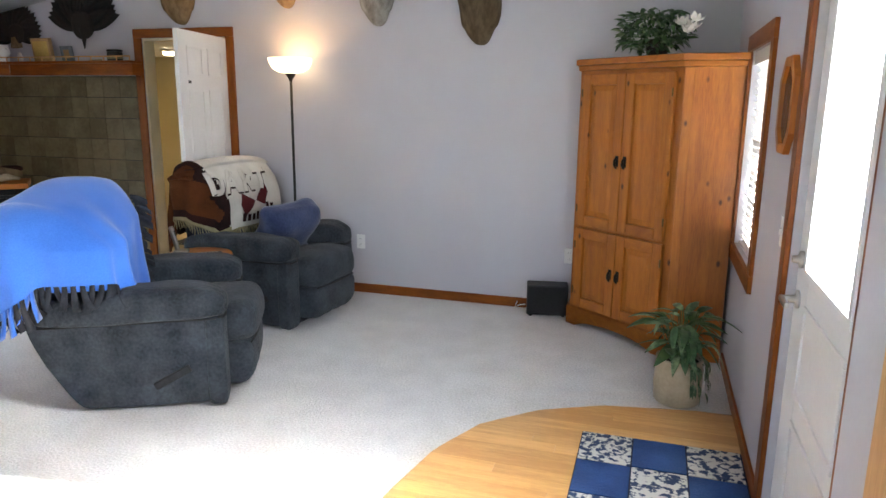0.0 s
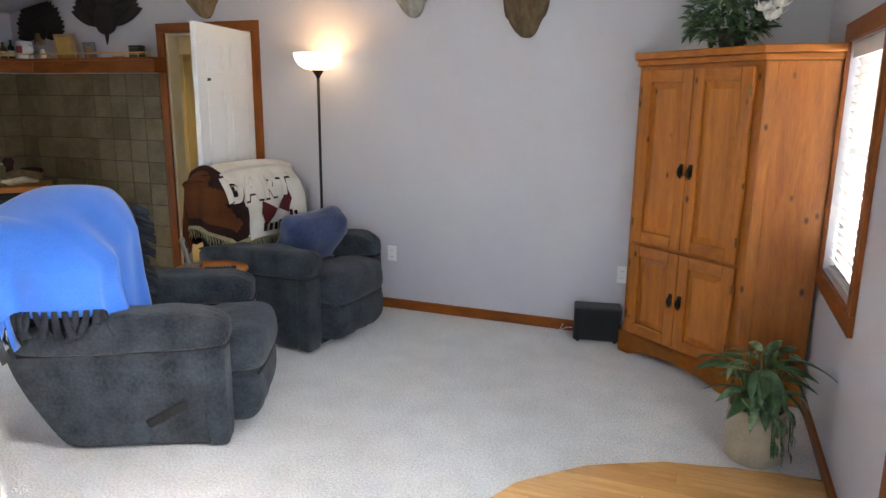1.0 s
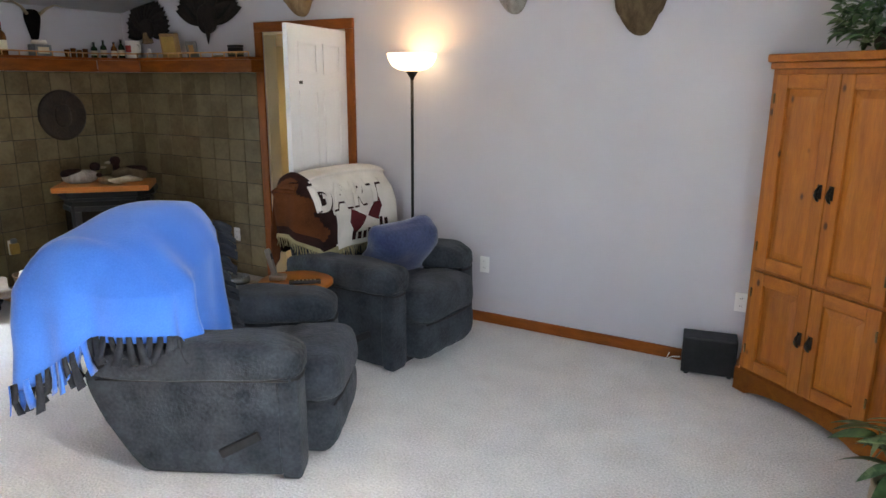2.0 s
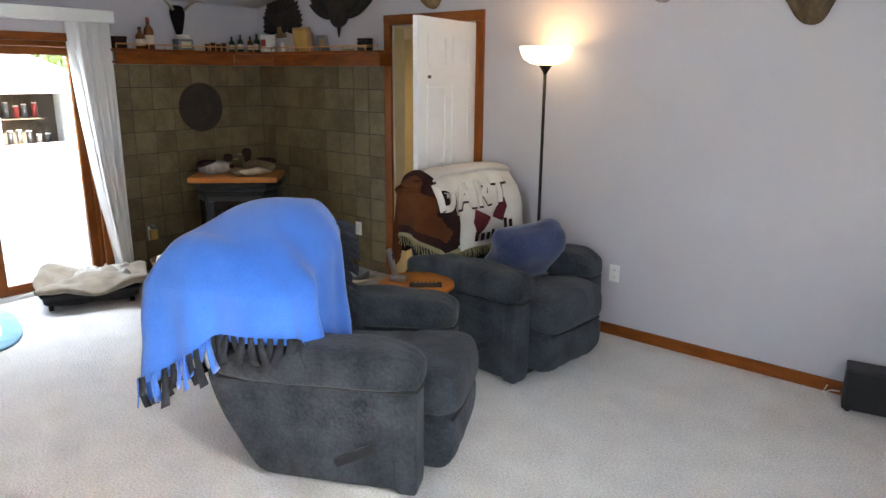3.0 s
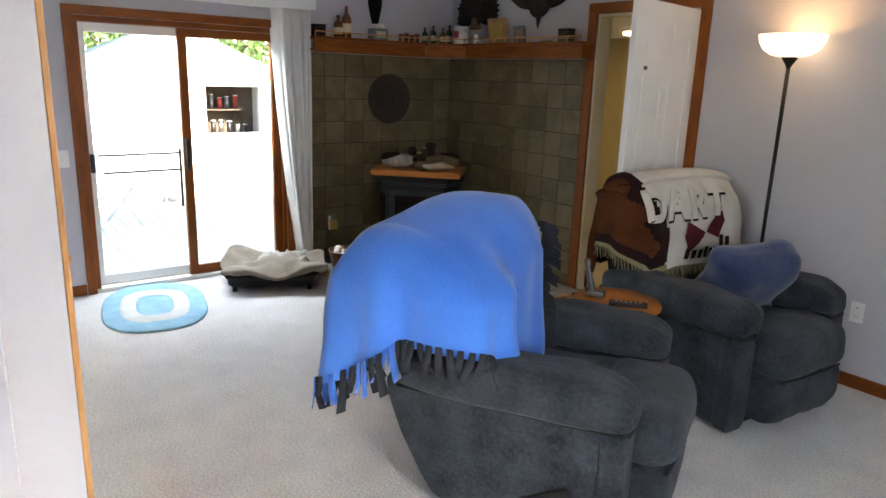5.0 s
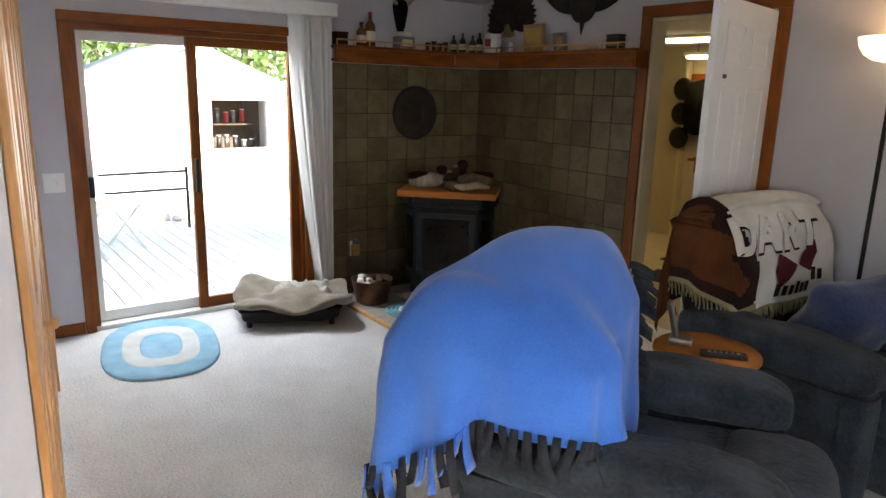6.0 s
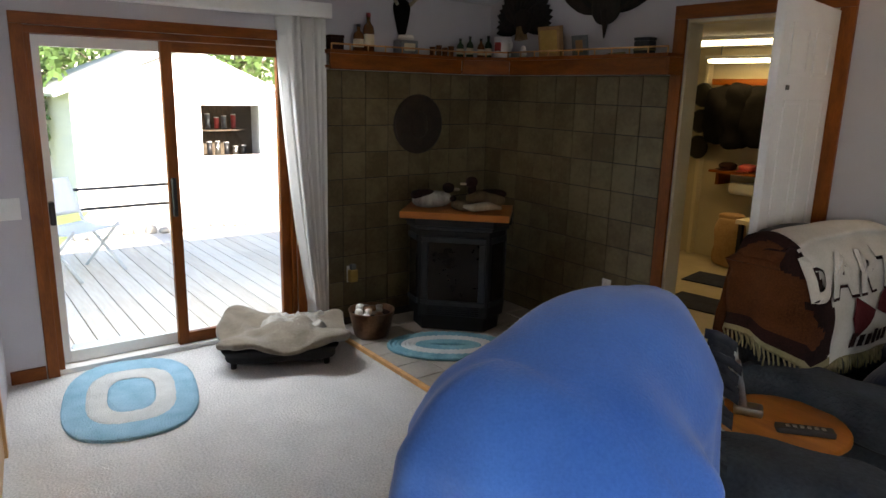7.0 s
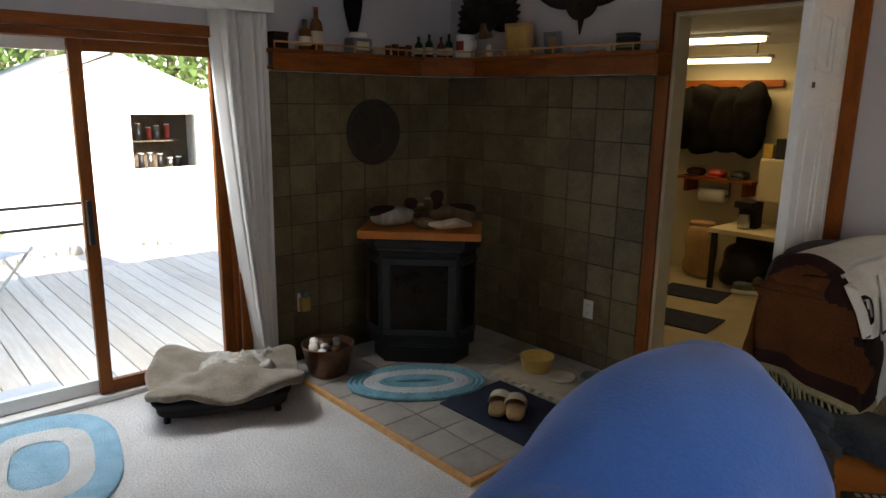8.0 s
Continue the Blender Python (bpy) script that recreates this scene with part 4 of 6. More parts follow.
# torchiere lamp
LX, LY = -2.0, 5.035
t = thing("floor_lamp", pose(LX, LY, 0), "black torchiere floor lamp, lit, with a white glass bowl", "lamp")
part("base", lathe([(0.005, 0), (0.125, 0), (0.13, 0.008), (0.12, 0.02), (0.03, 0.03), (0.014, 0.05)], 32), M_METALB, t)
part("pole", tube([(0, 0, 0.045), (0, 0, 0.9), (0, 0, 1.705)], 0.0105, 12), M_METALB, t)
part("shade_cup", lathe([(0.012, 1.690), (0.016, 1.705), (0.042, 1.743), (0.045, 1.750), (0.02, 1.751)], 24), M_METALB, t)
part("shade", lathe([(0.046, 1.747), (0.098, 1.758), (0.138, 1.784), (0.160, 1.822), (0.168, 1.862), (0.163, 1.862), (0.155, 1.824), (0.133, 1.789), (0.096, 1.765), (0.046, 1.754)], 36, close=False), M_BULB, t, "glowing frosted glass bowl")
d = bpy.data.lights.new("lamp_bulb", "POINT")
d.energy, d.color, d.shadow_soft_size = 0.34, (1.0, 0.55, 0.22), 0.03
new("lamp_bulb", d).location = (LX, LY, 1.80)

# ---- corner armoire ----
t = thing("armoire", Matrix.Scale(0.985, 4, (0, 0, 1)), "honey pine corner armoire with four panelled doors", "cabinet")
AA, AB = Vector((0.225, 4.97)), Vector((0.865, 4.46))
plan = [(0.225, 5.195), (0.225, 4.97), (0.865, 4.46), (1.195, 4.46), (1.195, 5.195)]
part("carcass", prism(plan, 0.10, 1.78, 0.004), M_PINE, t)


def widen(d):
    return [(0.225 - d, 5.205), (0.225 - d, 4.97 - 0.41 * d), (0.865 - 0.41 * d, 4.46 - d), (1.1945 + d * 0.3, 4.46 - d), (1.1945 + d * 0.3, 5.205)]


part("cornice", prism(widen(0.035), 1.815, 1.855, 0.008), M_PINEH, t)
part("cornice_moulding", prism(widen(0.018), 1.7805, 1.8145, 0.008), M_PINEH, t)
DIAG = (AB - AA).normalized()
FR = Matrix.Translation((AA.x, AA.y, 0)) @ Matrix.Rotation(math.atan2(DIAG.y, DIAG.x), 4, "Z")   # local x along the front, -y out of it
FW = (AB - AA).length
# plinth with an arched cut
bm = bmesh.new()
top, pts = 0.13, []
for k in range(21):
    u = k / 20
    cut = 0.0 if u < 0.12 or u > 0.88 else 0.055 * math.sin((u - 0.12) / 0.76 * math.pi) ** 0.5
    pts.append((u * (FW + 0.02) - 0.01, cut))
lo = [bm.verts.new(FR @ Vector((x, -0.024, z))) for x, z in pts]
hi = [bm.verts.new(FR @ Vector((x, -0.024, top))) for x, z in pts]
fs = [bm.faces.new((lo[k], lo[k + 1], hi[k + 1], hi[k])) for k in range(20)]
bmesh.ops.solidify(bm, geom=fs, thickness=-0.022)
part("plinth", bm, M_PINEH, t)
part("side_plinth", box(0.865, 1.195, 4.437, 4.459, 0, 0.13, 0.004), M_PINEH, t)
part("side_plinth", box(0.203, 0.224, 4.97, 5.19, 0, 0.13, 0.004), M_PINEH, t)
part("corner_foot", box(0.85, 1.10, 4.56, 5.0, 0, 0.10, 0.0), M_PINE, t)


def cab_door(x0, x1, z0, z1, hinge, knob_z):
    d_ = part("door", box(x0 + 0.07, x1 - 0.07, -0.010, -0.002, z0 + 0.07, z1 - 0.07, 0, m=FR), M_PINE, t)
    for nm, a in (("stile", (x0, x0 + 0.07, z0, z1)), ("stile", (x1 - 0.07, x1, z0, z1)), ("rail", (x0 + 0.07, x1 - 0.07, z0, z0 + 0.07)), ("rail", (x0 + 0.07, x1 - 0.07, z1 - 0.07, z1))):
        part(nm, box(a[0], a[1], -0.026, -0.002, a[2], a[3], 0.006, m=FR), M_PINE if nm == "stile" else M_PINEH, d_)
    # raised centre panel
    bm = bmesh.new()
    a0, a1, c0, c1 = x0 + 0.075, x1 - 0.075, z0 + 0.075, z1 - 0.075
    o = [(a0, c0), (a1, c0), (a1, c1), (a0, c1)]
    i_ = [(a0 + 0.035, c0 + 0.035), (a1 - 0.035, c0 + 0.035), (a1 - 0.035, c1 - 0.035), (a0 + 0.035, c1 - 0.035)]
    vo = [bm.verts.new(FR @ Vector((x, -0.0102, z))) for x, z in o]
    vi = [bm.verts.new(FR @ Vector((x, -0.020, z))) for x, z in i_]
    for k in range(4):
        bm.faces.new((vo[k], vo[(k + 1) % 4], vi[(k + 1) % 4], vi[k]))
    bm.faces.new(vi)
    part("raised_panel", bm, M_PINE, d_)
    kx = x1 - 0.03 if hinge == "l" else x0 + 0.03
    part("pull_plate", box(kx - 0.013, kx + 0.013, -0.030, -0.0262, knob_z - 0.035, knob_z + 0.035, 0.003, m=FR), M_METALB, d_, "dark iron plate")
    part("pull", tube([FR @ Vector((kx, -0.030 - 0.022 * math.sin(math.pi * k / 8), knob_z + 0.028 - 0.075 * k / 8)) for k in range(9)], [0.005, 0.006, 0.007, 0.008, 0.009, 0.009, 0.008, 0.007, 0.005], 8), M_METALB, d_, "dark iron drop pull")
    hx = x0 + 0.003 if hinge == "l" else x1 - 0.003
    for hz in (z0 + 0.12, z1 - 0.12):
        part("hinge", tube([FR @ Vector((hx, -0.031, hz - 0.025)), FR @ Vector((hx, -0.031, hz + 0.025))], 0.005, 8), M_BRASS, d_)


c = FW / 2
for (z0, z1, kz) in ((0.735, 1.755, 1.20), (0.145, 0.715, 0.44)):
    cab_door(0.045, c - 0.002, z0, z1, "l", kz)
    cab_door(c + 0.002, FW - 0.045, z0, z1, "r", kz)
part("side_stile", box(0.87, 0.92, 4.452, 4.4595, 0.135, 1.775, 0.002), M_PINE, t)

# black subwoofer box
t = thing("speaker_box", pose(0.04, 5.10, 0, 0, 0, 10), "black vinyl-covered subwoofer box on the carpet", "speaker")
part("cabinet", box(-0.15, 0.15, -0.075, 0.075, 0.012, 0.235, 0.008), M_BLACK, t)
part("grille", box(-0.14, 0.14, -0.0805, -0.0755, 0.022, 0.225, 0.004), M_UPHD, t, "black cloth grille")
for sx in (-0.12, 0.12):
    for sy in (-0.055, 0.055):
        part("foot", lathe([(0.012, 0), (0.014, 0.012)], 12, m=pose(sx, sy, 0)), M_BLACK, t)
part("cable", tube([(-0.16, 0.06, 0.05), (-0.20, 0.09, 0.035), (-0.24, 0.07, 0.02), (-0.22, 0.09, 0.06)], 0.004, 6), M_PLASTIC, t, "pale signal cable")

# ---- plants ----


def leaf_mesh(name, length, width, mat_, droop=0.3, fold=0.25):
    def fn(u, v):
        w = width * math.sin(math.pi * min(1, v * 0.92 + 0.08)) ** 0.8 * (1 - 0.25 * v)
        a = (u - 0.5) * 2
        return Vector((a * w / 2, v * length, -droop * length * v * v + fold * abs(a) * w / 2))
    return mesh_of(grid(4, 7, fn, 0.0012), name, mat_)


def leaf_pose(at, heading, pitch, roll=0.0, s=1.0):
    return Matrix.Translation(at) @ Matrix.Rotation(heading, 4, "Z") @ Matrix.Rotation(pitch, 4, "X") @ Matrix.Rotation(roll, 4, "Y") @ Matrix.Scale(s, 4)


rnd = random.Random(21)
t = thing("floor_plant", pose(0.935, 3.80, 0), "leafy green houseplant in a tan stoneware crock", "plant")
part("pot", lathe([(0.01, 0), (0.108, 0), (0.118, 0.012), (0.124, 0.10), (0.120, 0.20), (0.112, 0.222), (0.120, 0.23), (0.120, 0.246), (0.108, 0.248), (0.104, 0.225), (0.10, 0.222)], 36, close=False), M_STONEWARE, t, "tan glazed stoneware crock")
part("soil", lathe([(0.002, 0.2225), (0.06, 0.228), (0.108, 0.2215)], 24, close=False), M_SOIL, t)
big, small = leaf_mesh("leaf", 0.19, 0.075, M_LEAF, 0.45), leaf_mesh("leaf", 0.15, 0.055, M_LEAFV, 0.5)
for k in range(60):
    h = rnd.uniform(0, 2 * math.pi)
    r0 = rnd.uniform(0.0, 0.06)
    zz = rnd.uniform(0.27, 0.50)
    reach = rnd.uniform(0.01, 0.10)
    base = Vector((r0 * math.cos(h), r0 * math.sin(h), 0.225))
    tip = Vector(((r0 + reach) * math.cos(h), (r0 + reach) * math.sin(h), zz))
    st = part("stem", tube([base, (base + tip) / 2 + Vector((0, 0, 0.03)), tip], [0.004, 0.003, 0.0025], 5), M_LEAF, t)
    piece("leaf", big if rnd.random() < 0.5 else small, st, leaf_pose(tip, h - math.pi / 2 + rnd.uniform(-0.5, 0.5), rnd.uniform(-0.5, 0.75), rnd.uniform(-0.5, 0.5), rnd.uniform(0.6, 1.0)))
for k in range(14):     # runners that trail over the rim
    h = rnd.uniform(-1.2, 0.8)
    pts = [Vector((0.10 * math.cos(h), 0.10 * math.sin(h), 0.24)), Vector((0.14 * math.cos(h), 0.14 * math.sin(h), 0.23)), Vector((0.15 * math.cos(h), 0.15 * math.sin(h), 0.23 - rnd.uniform(0.05, 0.16)))]
    st = part("runner", tube(pts, 0.002, 5), M_LEAF, t)
    for p in pts[1:]:
        piece("leaf", small, st, leaf_pose(p, h - math.pi / 2, -0.9, rnd.uniform(-0.6, 0.6), rnd.uniform(0.28, 0.45)))

t = thing("shelf_plant", pose(0.70, 4.74, 1.828), "bushy green silk plant with white blossoms on the armoire", "plant")
part("basket", lathe([(0.01, 0), (0.05, 0), (0.062, 0.02), (0.07, 0.09), (0.066, 0.10), (0.058, 0.09)], 24, close=False), M_CARVED, t, "woven basket")
part("moss", lathe([(0.002, 0.10), (0.04, 0.098), (0.06, 0.089)], 16, close=False), M_SOIL, t)
mid_l = leaf_mesh("leaf", 0.085, 0.042, M_LEAF, 0.4)
mid_v = leaf_mesh("leaf", 0.075, 0.036, M_LEAFV, 0.4)
for k in range(420):
    h = rnd.uniform(0, 2 * math.pi)
    e = math.asin(rnd.uniform(-0.95, 1.0))
    r = rnd.uniform(0.55, 1.0)
    p = Vector((0.215 * r * math.cos(h) * math.cos(e), 0.17 * r * math.sin(h) * math.cos(e), 0.15 + 0.145 * r * math.sin(e)))
    if p.z < 0.02:
        p.z = 0.02 + 0.02 * rnd.random()
    p.x -= 0.02
    piece("leaf", mid_l if rnd.random() < 0.72 else mid_v, t, leaf_pose(p, h - math.pi / 2 + rnd.uniform(-0.7, 0.7), rnd.uniform(-0.5, 0.7), rnd.uniform(-0.6, 0.6), rnd.uniform(0.6, 0.95)))
petal = leaf_mesh("petal", 0.06, 0.05, M_PETAL, -0.3, -0.2)
for (fx, fy, fz) in ((0.13, -0.17, 0.17), (0.19, -0.14, 0.15), (0.165, -0.19, 0.125), (0.21, -0.15, 0.19)):
    fl = part("blossom", lathe([(0.002, -0.008), (0.011, 0), (0.009, 0.008), (0.002, 0.011)], 10, m=pose(fx, fy, fz)), M_PETAL, t, "white silk blossom")
    part("flower_stem", tube([(fx * 0.5, fy * 0.5, 0.08), (fx * 0.8, fy * 0.8, fz - 0.02), (fx, fy, fz)], 0.002, 5), M_LEAF, fl)
    for k in range(7):
        piece("petal", petal, fl, leaf_pose((fx, fy, fz), k * 2 * math.pi / 7, rnd.uniform(0.1, 0.9), 0, rnd.uniform(0.8, 1.1)))

# ---- stove corner ----
MZ0, MZ1 = 1.74, 1.86
TZ1 = MZ0 - 0.001
# mantel ledge round the corner: west run, diagonal, north run
t = thing("mantel_shelf", pose(0, 0, 0), "red-brown wooden mantel shelf running round the tiled corner", "shelf")
runs = [
    [(WX + 0.001, 3.76), (WX + 0.18, 3.76), (WX + 0.18, 4.83), (WX + 0.001, 4.83)],
    [(WX + 0.001, 4.8305), (WX + 0.18, 4.8305), (-4.84, NY - 0.18), (-4.84, NY - 0.001), (WX + 0.001, NY - 0.001)],
    [(-4.8395, NY - 0.18), (-3.50, NY - 0.18), (-3.50, NY - 0.026), (-3.60, NY - 0.026), (-3.60, NY - 0.001), (-4.8395, NY - 0.001)],
]
for poly in runs:
    part("ledge", prism(poly, MZ1 - 0.022, MZ1, 0.003), M_TRIMH, t)


part("fascia", box(WX + 0.135, WX + 0.157, 3.77, 4.82, MZ0, MZ1 - 0.0225, 0.003), M_TRIMH, t)
part("fascia", box(-4.83, -3.52, NY - 0.157, NY - 0.135, MZ0, MZ1 - 0.0225, 0.003), M_TRIMH, t)
d0, d1 = Vector((WX + 0.157, 4.825)), Vector((-4.835, NY - 0.157))
dd = (d1 - d0).normalized()
nn = Vector((-dd.y, dd.x)) * 0.02
part("fascia", prism([(d0.x, d0.y), (d1.x, d1.y), (d1.x + nn.x, d1.y + nn.y), (d0.x + nn.x, d0.y + nn.y)], MZ0, MZ1 - 0.0225, 0.003), M_TRIMH, t)
part("end_board", box(-3.5195, -3.50, NY - 0.157, NY - 0.026, MZ0, MZ1 - 0.0225, 0.003), M_TRIMH, t)
part("soffit", box(WX + 0.012, WX + 0.134, 3.77, 5.0, MZ0 + 0.01, MZ0 + 0.025, 0), M_TRIMH, t)
part("soffit", box(-5.1, -3.605, NY - 0.134, NY - 0.012, MZ0 + 0.01, MZ0 + 0.025, 0), M_TRIMH, t)
# little gallery rail
rail_z = MZ1 + 0.035
for p0, p1 in (((WX + 0.17, 3.77), (WX + 0.17, 4.83)), ((WX + 0.17, 4.83), (-4.84, NY - 0.17)), ((-4.84, NY - 0.17), (-3.51, NY - 0.17))):
    part("gallery_rail", tube([(*p0, rail_z), (*p1, rail_z)], 0.006, 6), M_OAK, t)
    a, b = Vector(p0), Vector(p1)
    n_ = max(2, int((b - a).length / 0.13))
    for k in range(n_ + 1):
        q = a + (b - a) * k / n_
        part("rail_post", tube([(q.x, q.y, MZ1), (q.x, q.y, rail_z)], 0.005, 6), M_OAK, t)

# stove
STV = Matrix.Translation((-4.70, 4.53, 0.022)) @ Matrix.Rotation(radians(-135), 4, "Z")   # local +y = (0.707, -0.707)
t = thing("gas_stove", STV, "dark blue-black enamelled corner stove with a glass front", "stove")
body = [(-0.33, -0.18), (0.33, -0.18), (0.33, 0.04), (0.235, 0.20), (-0.235, 0.20), (-0.33, 0.04)]


def scaled(poly, k, dy=0.0):
    return [(x * k, y * k + dy) for x, y in poly]


M_STOVETRIM = ramp_mat("worn_blue_black_enamel", (0.007, 0.010, 0.013), (0.016, 0.020, 0.024), 0.42, 6, 70, bump=0.1, bump_dist=0.003, spec=0.35)
part("plinth", prism(scaled(body, 0.90), 0.0, 0.10, 0.006), M_IRON, t)
part("firebox", prism(body, 0.1005, 0.70, 0.01), M_IRON, t)
part("top_plate", prism(scaled(body, 1.07), 0.7005, 0.725, 0.008), M_STOVETRIM, t)
part("hood", prism(scaled(body, 1.12), 0.7255, 0.779, 0.014), M_IRON, t)
d_ = part("glass_door", box(-0.17, 0.17, 0.2005, 0.212, 0.22, 0.62, 0.004), M_STOVEGLASS, t, "dark smoked glass")
for a in ((-0.215, 0.215, 0.185, 0.22), (-0.215, 0.215, 0.62, 0.66), (-0.215, -0.17, 0.2205, 0.6195), (0.17, 0.215, 0.2205, 0.6195)):
    part("door_rail", box(a[0], a[1], 0.2005, 0.222, a[2], a[3], 0.006), M_STOVETRIM, d_)
for k in range(5):
    part("vent_bar", box(-0.18, 0.18, 0.2005, 0.21, 0.108 + 0.014 * k, 0.115 + 0.014 * k, 0.002), M_STOVETRIM, t)
for sgn in (-1, 1):
    mm = Matrix.Translation((sgn * 0.2825, 0.120, 0)) @ Matrix.Rotation(sgn * radians(-59.3), 4, "Z")
    part("side_light", box(-0.06, 0.06, 0.0, 0.010, 0.22, 0.62, 0.004, m=mm), M_STOVEGLASS, t, "dark side glass")
    for a in ((-0.082, 0.082, 0.62, 0.66), (-0.082, 0.082, 0.185, 0.22)):
        part("side_rail", box(a[0], a[1], 0.0, 0.016, a[2], a[3], 0.004, m=mm), M_STOVETRIM, t)
single("oak_board", box(-0.36, 0.36, -0.20, 0.255, 0, 0.045, 0.005), M_PINEH, "honey-coloured wooden board lying on top of the stove", "board", m=STV @ pose(0, 0, 0.7795))


def bottle(m, h, r, mat_, label, cap=M_BLACK):
    t = thing("bottle", m, label, "bottle", "mantel bottles")
    part("glass", lathe([(0.004, 0), (r, 0), (r, h * 0.55), (r * 0.85, h * 0.66), (r * 0.36, h * 0.76), (r * 0.34, h * 0.92), (0.004, h * 0.92)], 20), mat_, t)
    part("cap", lathe([(r * 0.40, h * 0.90), (r * 0.40, h), (0.003, h)], 14), cap, t)
    part("label", lathe([(r * 1.01, h * 0.15), (r * 1.012, h * 0.45)], 20, close=False), M_CREAM, t, "paper label")


M_AMBER = ramp_mat("amber_glass", (0.10, 0.035, 0.008), (0.18, 0.07, 0.015), 0.12, 4, 30, bump=0)
M_GREENG = ramp_mat("green_glass", (0.012, 0.03, 0.012), (0.03, 0.06, 0.025), 0.12, 4, 30, bump=0)
M_REDP = ramp_mat("red_print", (0.32, 0.03, 0.03), (0.42, 0.06, 0.05), 0.5, 9, 60, bump=0)
M_TANBOX = ramp_mat("tan_card", (0.30, 0.17, 0.07), (0.44, 0.28, 0.13), 0.6, 8, 60, bump=0.05)
M_PEWTER = ramp_mat("pewter", (0.12, 0.14, 0.16), (0.25, 0.28, 0.31), 0.35, 9, 60, bump=0.05, metal=0.6)
XS = WX + 0.09
YS = NY - 0.09
bottle(pose(XS, 4.085, MZ1), 0.245, 0.038, M_AMBER, "tall amber liquor bottle on the mantel", M_REDP)
bottle(pose(XS, 4.01, MZ1), 0.17, 0.036, M_AMBER, "squat amber bottle on the mantel")
for (y, h) in ((4.84, 0.13), (4.93, 0.15)):
    bottle(pose(XS + 0.02, y, MZ1), h, 0.026, M_GREENG, "small dark green bottle on the mantel")
bottle(pose(-5.13, YS - 0.02, MZ1), 0.165, 0.027, M_GREENG, "slim dark bottle on the mantel")
bottle(pose(-5.12, YS - 0.10, MZ1), 0.14, 0.026, M_AMBER, "small brown bottle on the mantel")
t = thing("keepsake_box", pose(XS, 3.83, MZ1), "small dark wooden keepsake box on the mantel", "box")
part("box_body", box(-0.05, 0.05, -0.045, 0.045, 0, 0.07, 0.004), M_DARKW, t)
part("box_lid", box(-0.053, 0.053, -0.048, 0.048, 0.0702, 0.09, 0.004), M_DARKW, t)
t = thing("planter", pose(XS, 4.38, MZ1), "dark square planter with a pale label on the mantel", "planter")
part("planter_body", prism([(-0.05, -0.07), (0.05, -0.07), (0.05, 0.07), (-0.05, 0.07)], 0, 0.09, 0.006), M_PEWTER, t)
part("label", box(0.0502, 0.052, -0.045, 0.045, 0.02, 0.07, 0), M_CREAM, t)
part("flower_ring", lathe([(0.03, 0.09), (0.06, 0.10), (0.05, 0.125), (0.02, 0.12)], 16), M_PETAL, t)
for k in range(4):
    t = thing("shot_glass", pose(XS + 0.01, 4.60 + 0.055 * k, MZ1), "small brown glass on the mantel", "glass", "mantel glasses")
    part("glass_body", lathe([(0.004, 0), (0.017, 0), (0.022, 0.06 + 0.012 * (k % 2)), (0.019, 0.06 + 0.012 * (k % 2)), (0.014, 0.006)], 16, close=False), M_AMBER, t)
t = thing("mug", pose(-4.98, YS - 0.01, MZ1), "white ceramic mug with a red printed mark", "mug")
part("mug_body", lathe([(0.004, 0), (0.06, 0), (0.064, 0.01), (0.064, 0.15), (0.058, 0.15), (0.056, 0.012), (0.004, 0.01)], 28, close=False), M_PLASTIC, t)
part("printed_mark", grid(6, 4, lambda u, v: Vector((0.0645 * math.cos(-1.9 + 1.0 * u), 0.0645 * math.sin(-1.9 + 1.0 * u), 0.05 + 0.06 * v)), 0.001), M_REDP, t, "red printed mark")
part("handle", tube([(0.062, 0.0, 0.12), (0.095, 0.0, 0.11), (0.10, 0.0, 0.075), (0.09, 0, 0.045), (0.062, 0, 0.035)], 0.008, 8), M_PLASTIC, t)
t = thing("figurine", pose(-4.74, YS - 0.03, MZ1), "small pale ceramic figurine on the mantel", "figurine")
t2 = soft(0, 0, 0.03, 0.03, 0.022, 0.03, 2.2, 6, 0.004)
part("figurine_body", soft(0, 0, 0.062, 0.018, 0.016, 0.02, 2.2, 6, 0.002, bm=t2), M_PETAL, t)
t = thing("tan_box", pose(-4.53, NY - 0.05, MZ1, 8, 0, 0), "tan cardboard picture box leaning on the wall", "box")
part("box_body", box(-0.10, 0.10, -0.02, 0.02, 0.003, 0.205, 0.004), M_TANBOX, t)
part("picture", box(-0.08, 0.08, -0.0212, -0.0202, 0.03, 0.18, 0), M_SUNNYSHADE, t, "plain golden printed panel")
t = thing("photo_frame", pose(-4.26, NY - 0.055, MZ1, 10, 0, 0), "small dark framed photograph on the mantel", "picture")
part("rim", box(-0.065, 0.065, -0.008, 0.008, 0.003, 0.135, 0.004), M_PEWTER, t)
part("print", box(-0.03, 0.03, -0.0092, -0.0082, 0.03, 0.105, 0), M_TANBOX, t, "plain warm toned print")
t = thing("tin", pose(-3.73, YS, MZ1), "small black lidded tin with a gold band", "tin")
part("tin_body", box(-0.055, 0.055, -0.035, 0.035, 0, 0.075, 0.008), M_BLACK, t)
part("band", box(-0.0555, 0.0555, -0.0355, 0.0355, 0.018, 0.032, 0.003), M_GOLD, t)
part("tin_lid", box(-0.057, 0.057, -0.037, 0.037, 0.0755, 0.095, 0.008), M_BLACK, t)
single("cigar", tube([(0, -0.09, 0.008), (0.02, 0.09, 0.008)], 0.008, 8), M_GOLD, "slim pale stick lying on the mantel", "stick", m=pose(-3.95, YS, MZ1, 0, 0, 80))

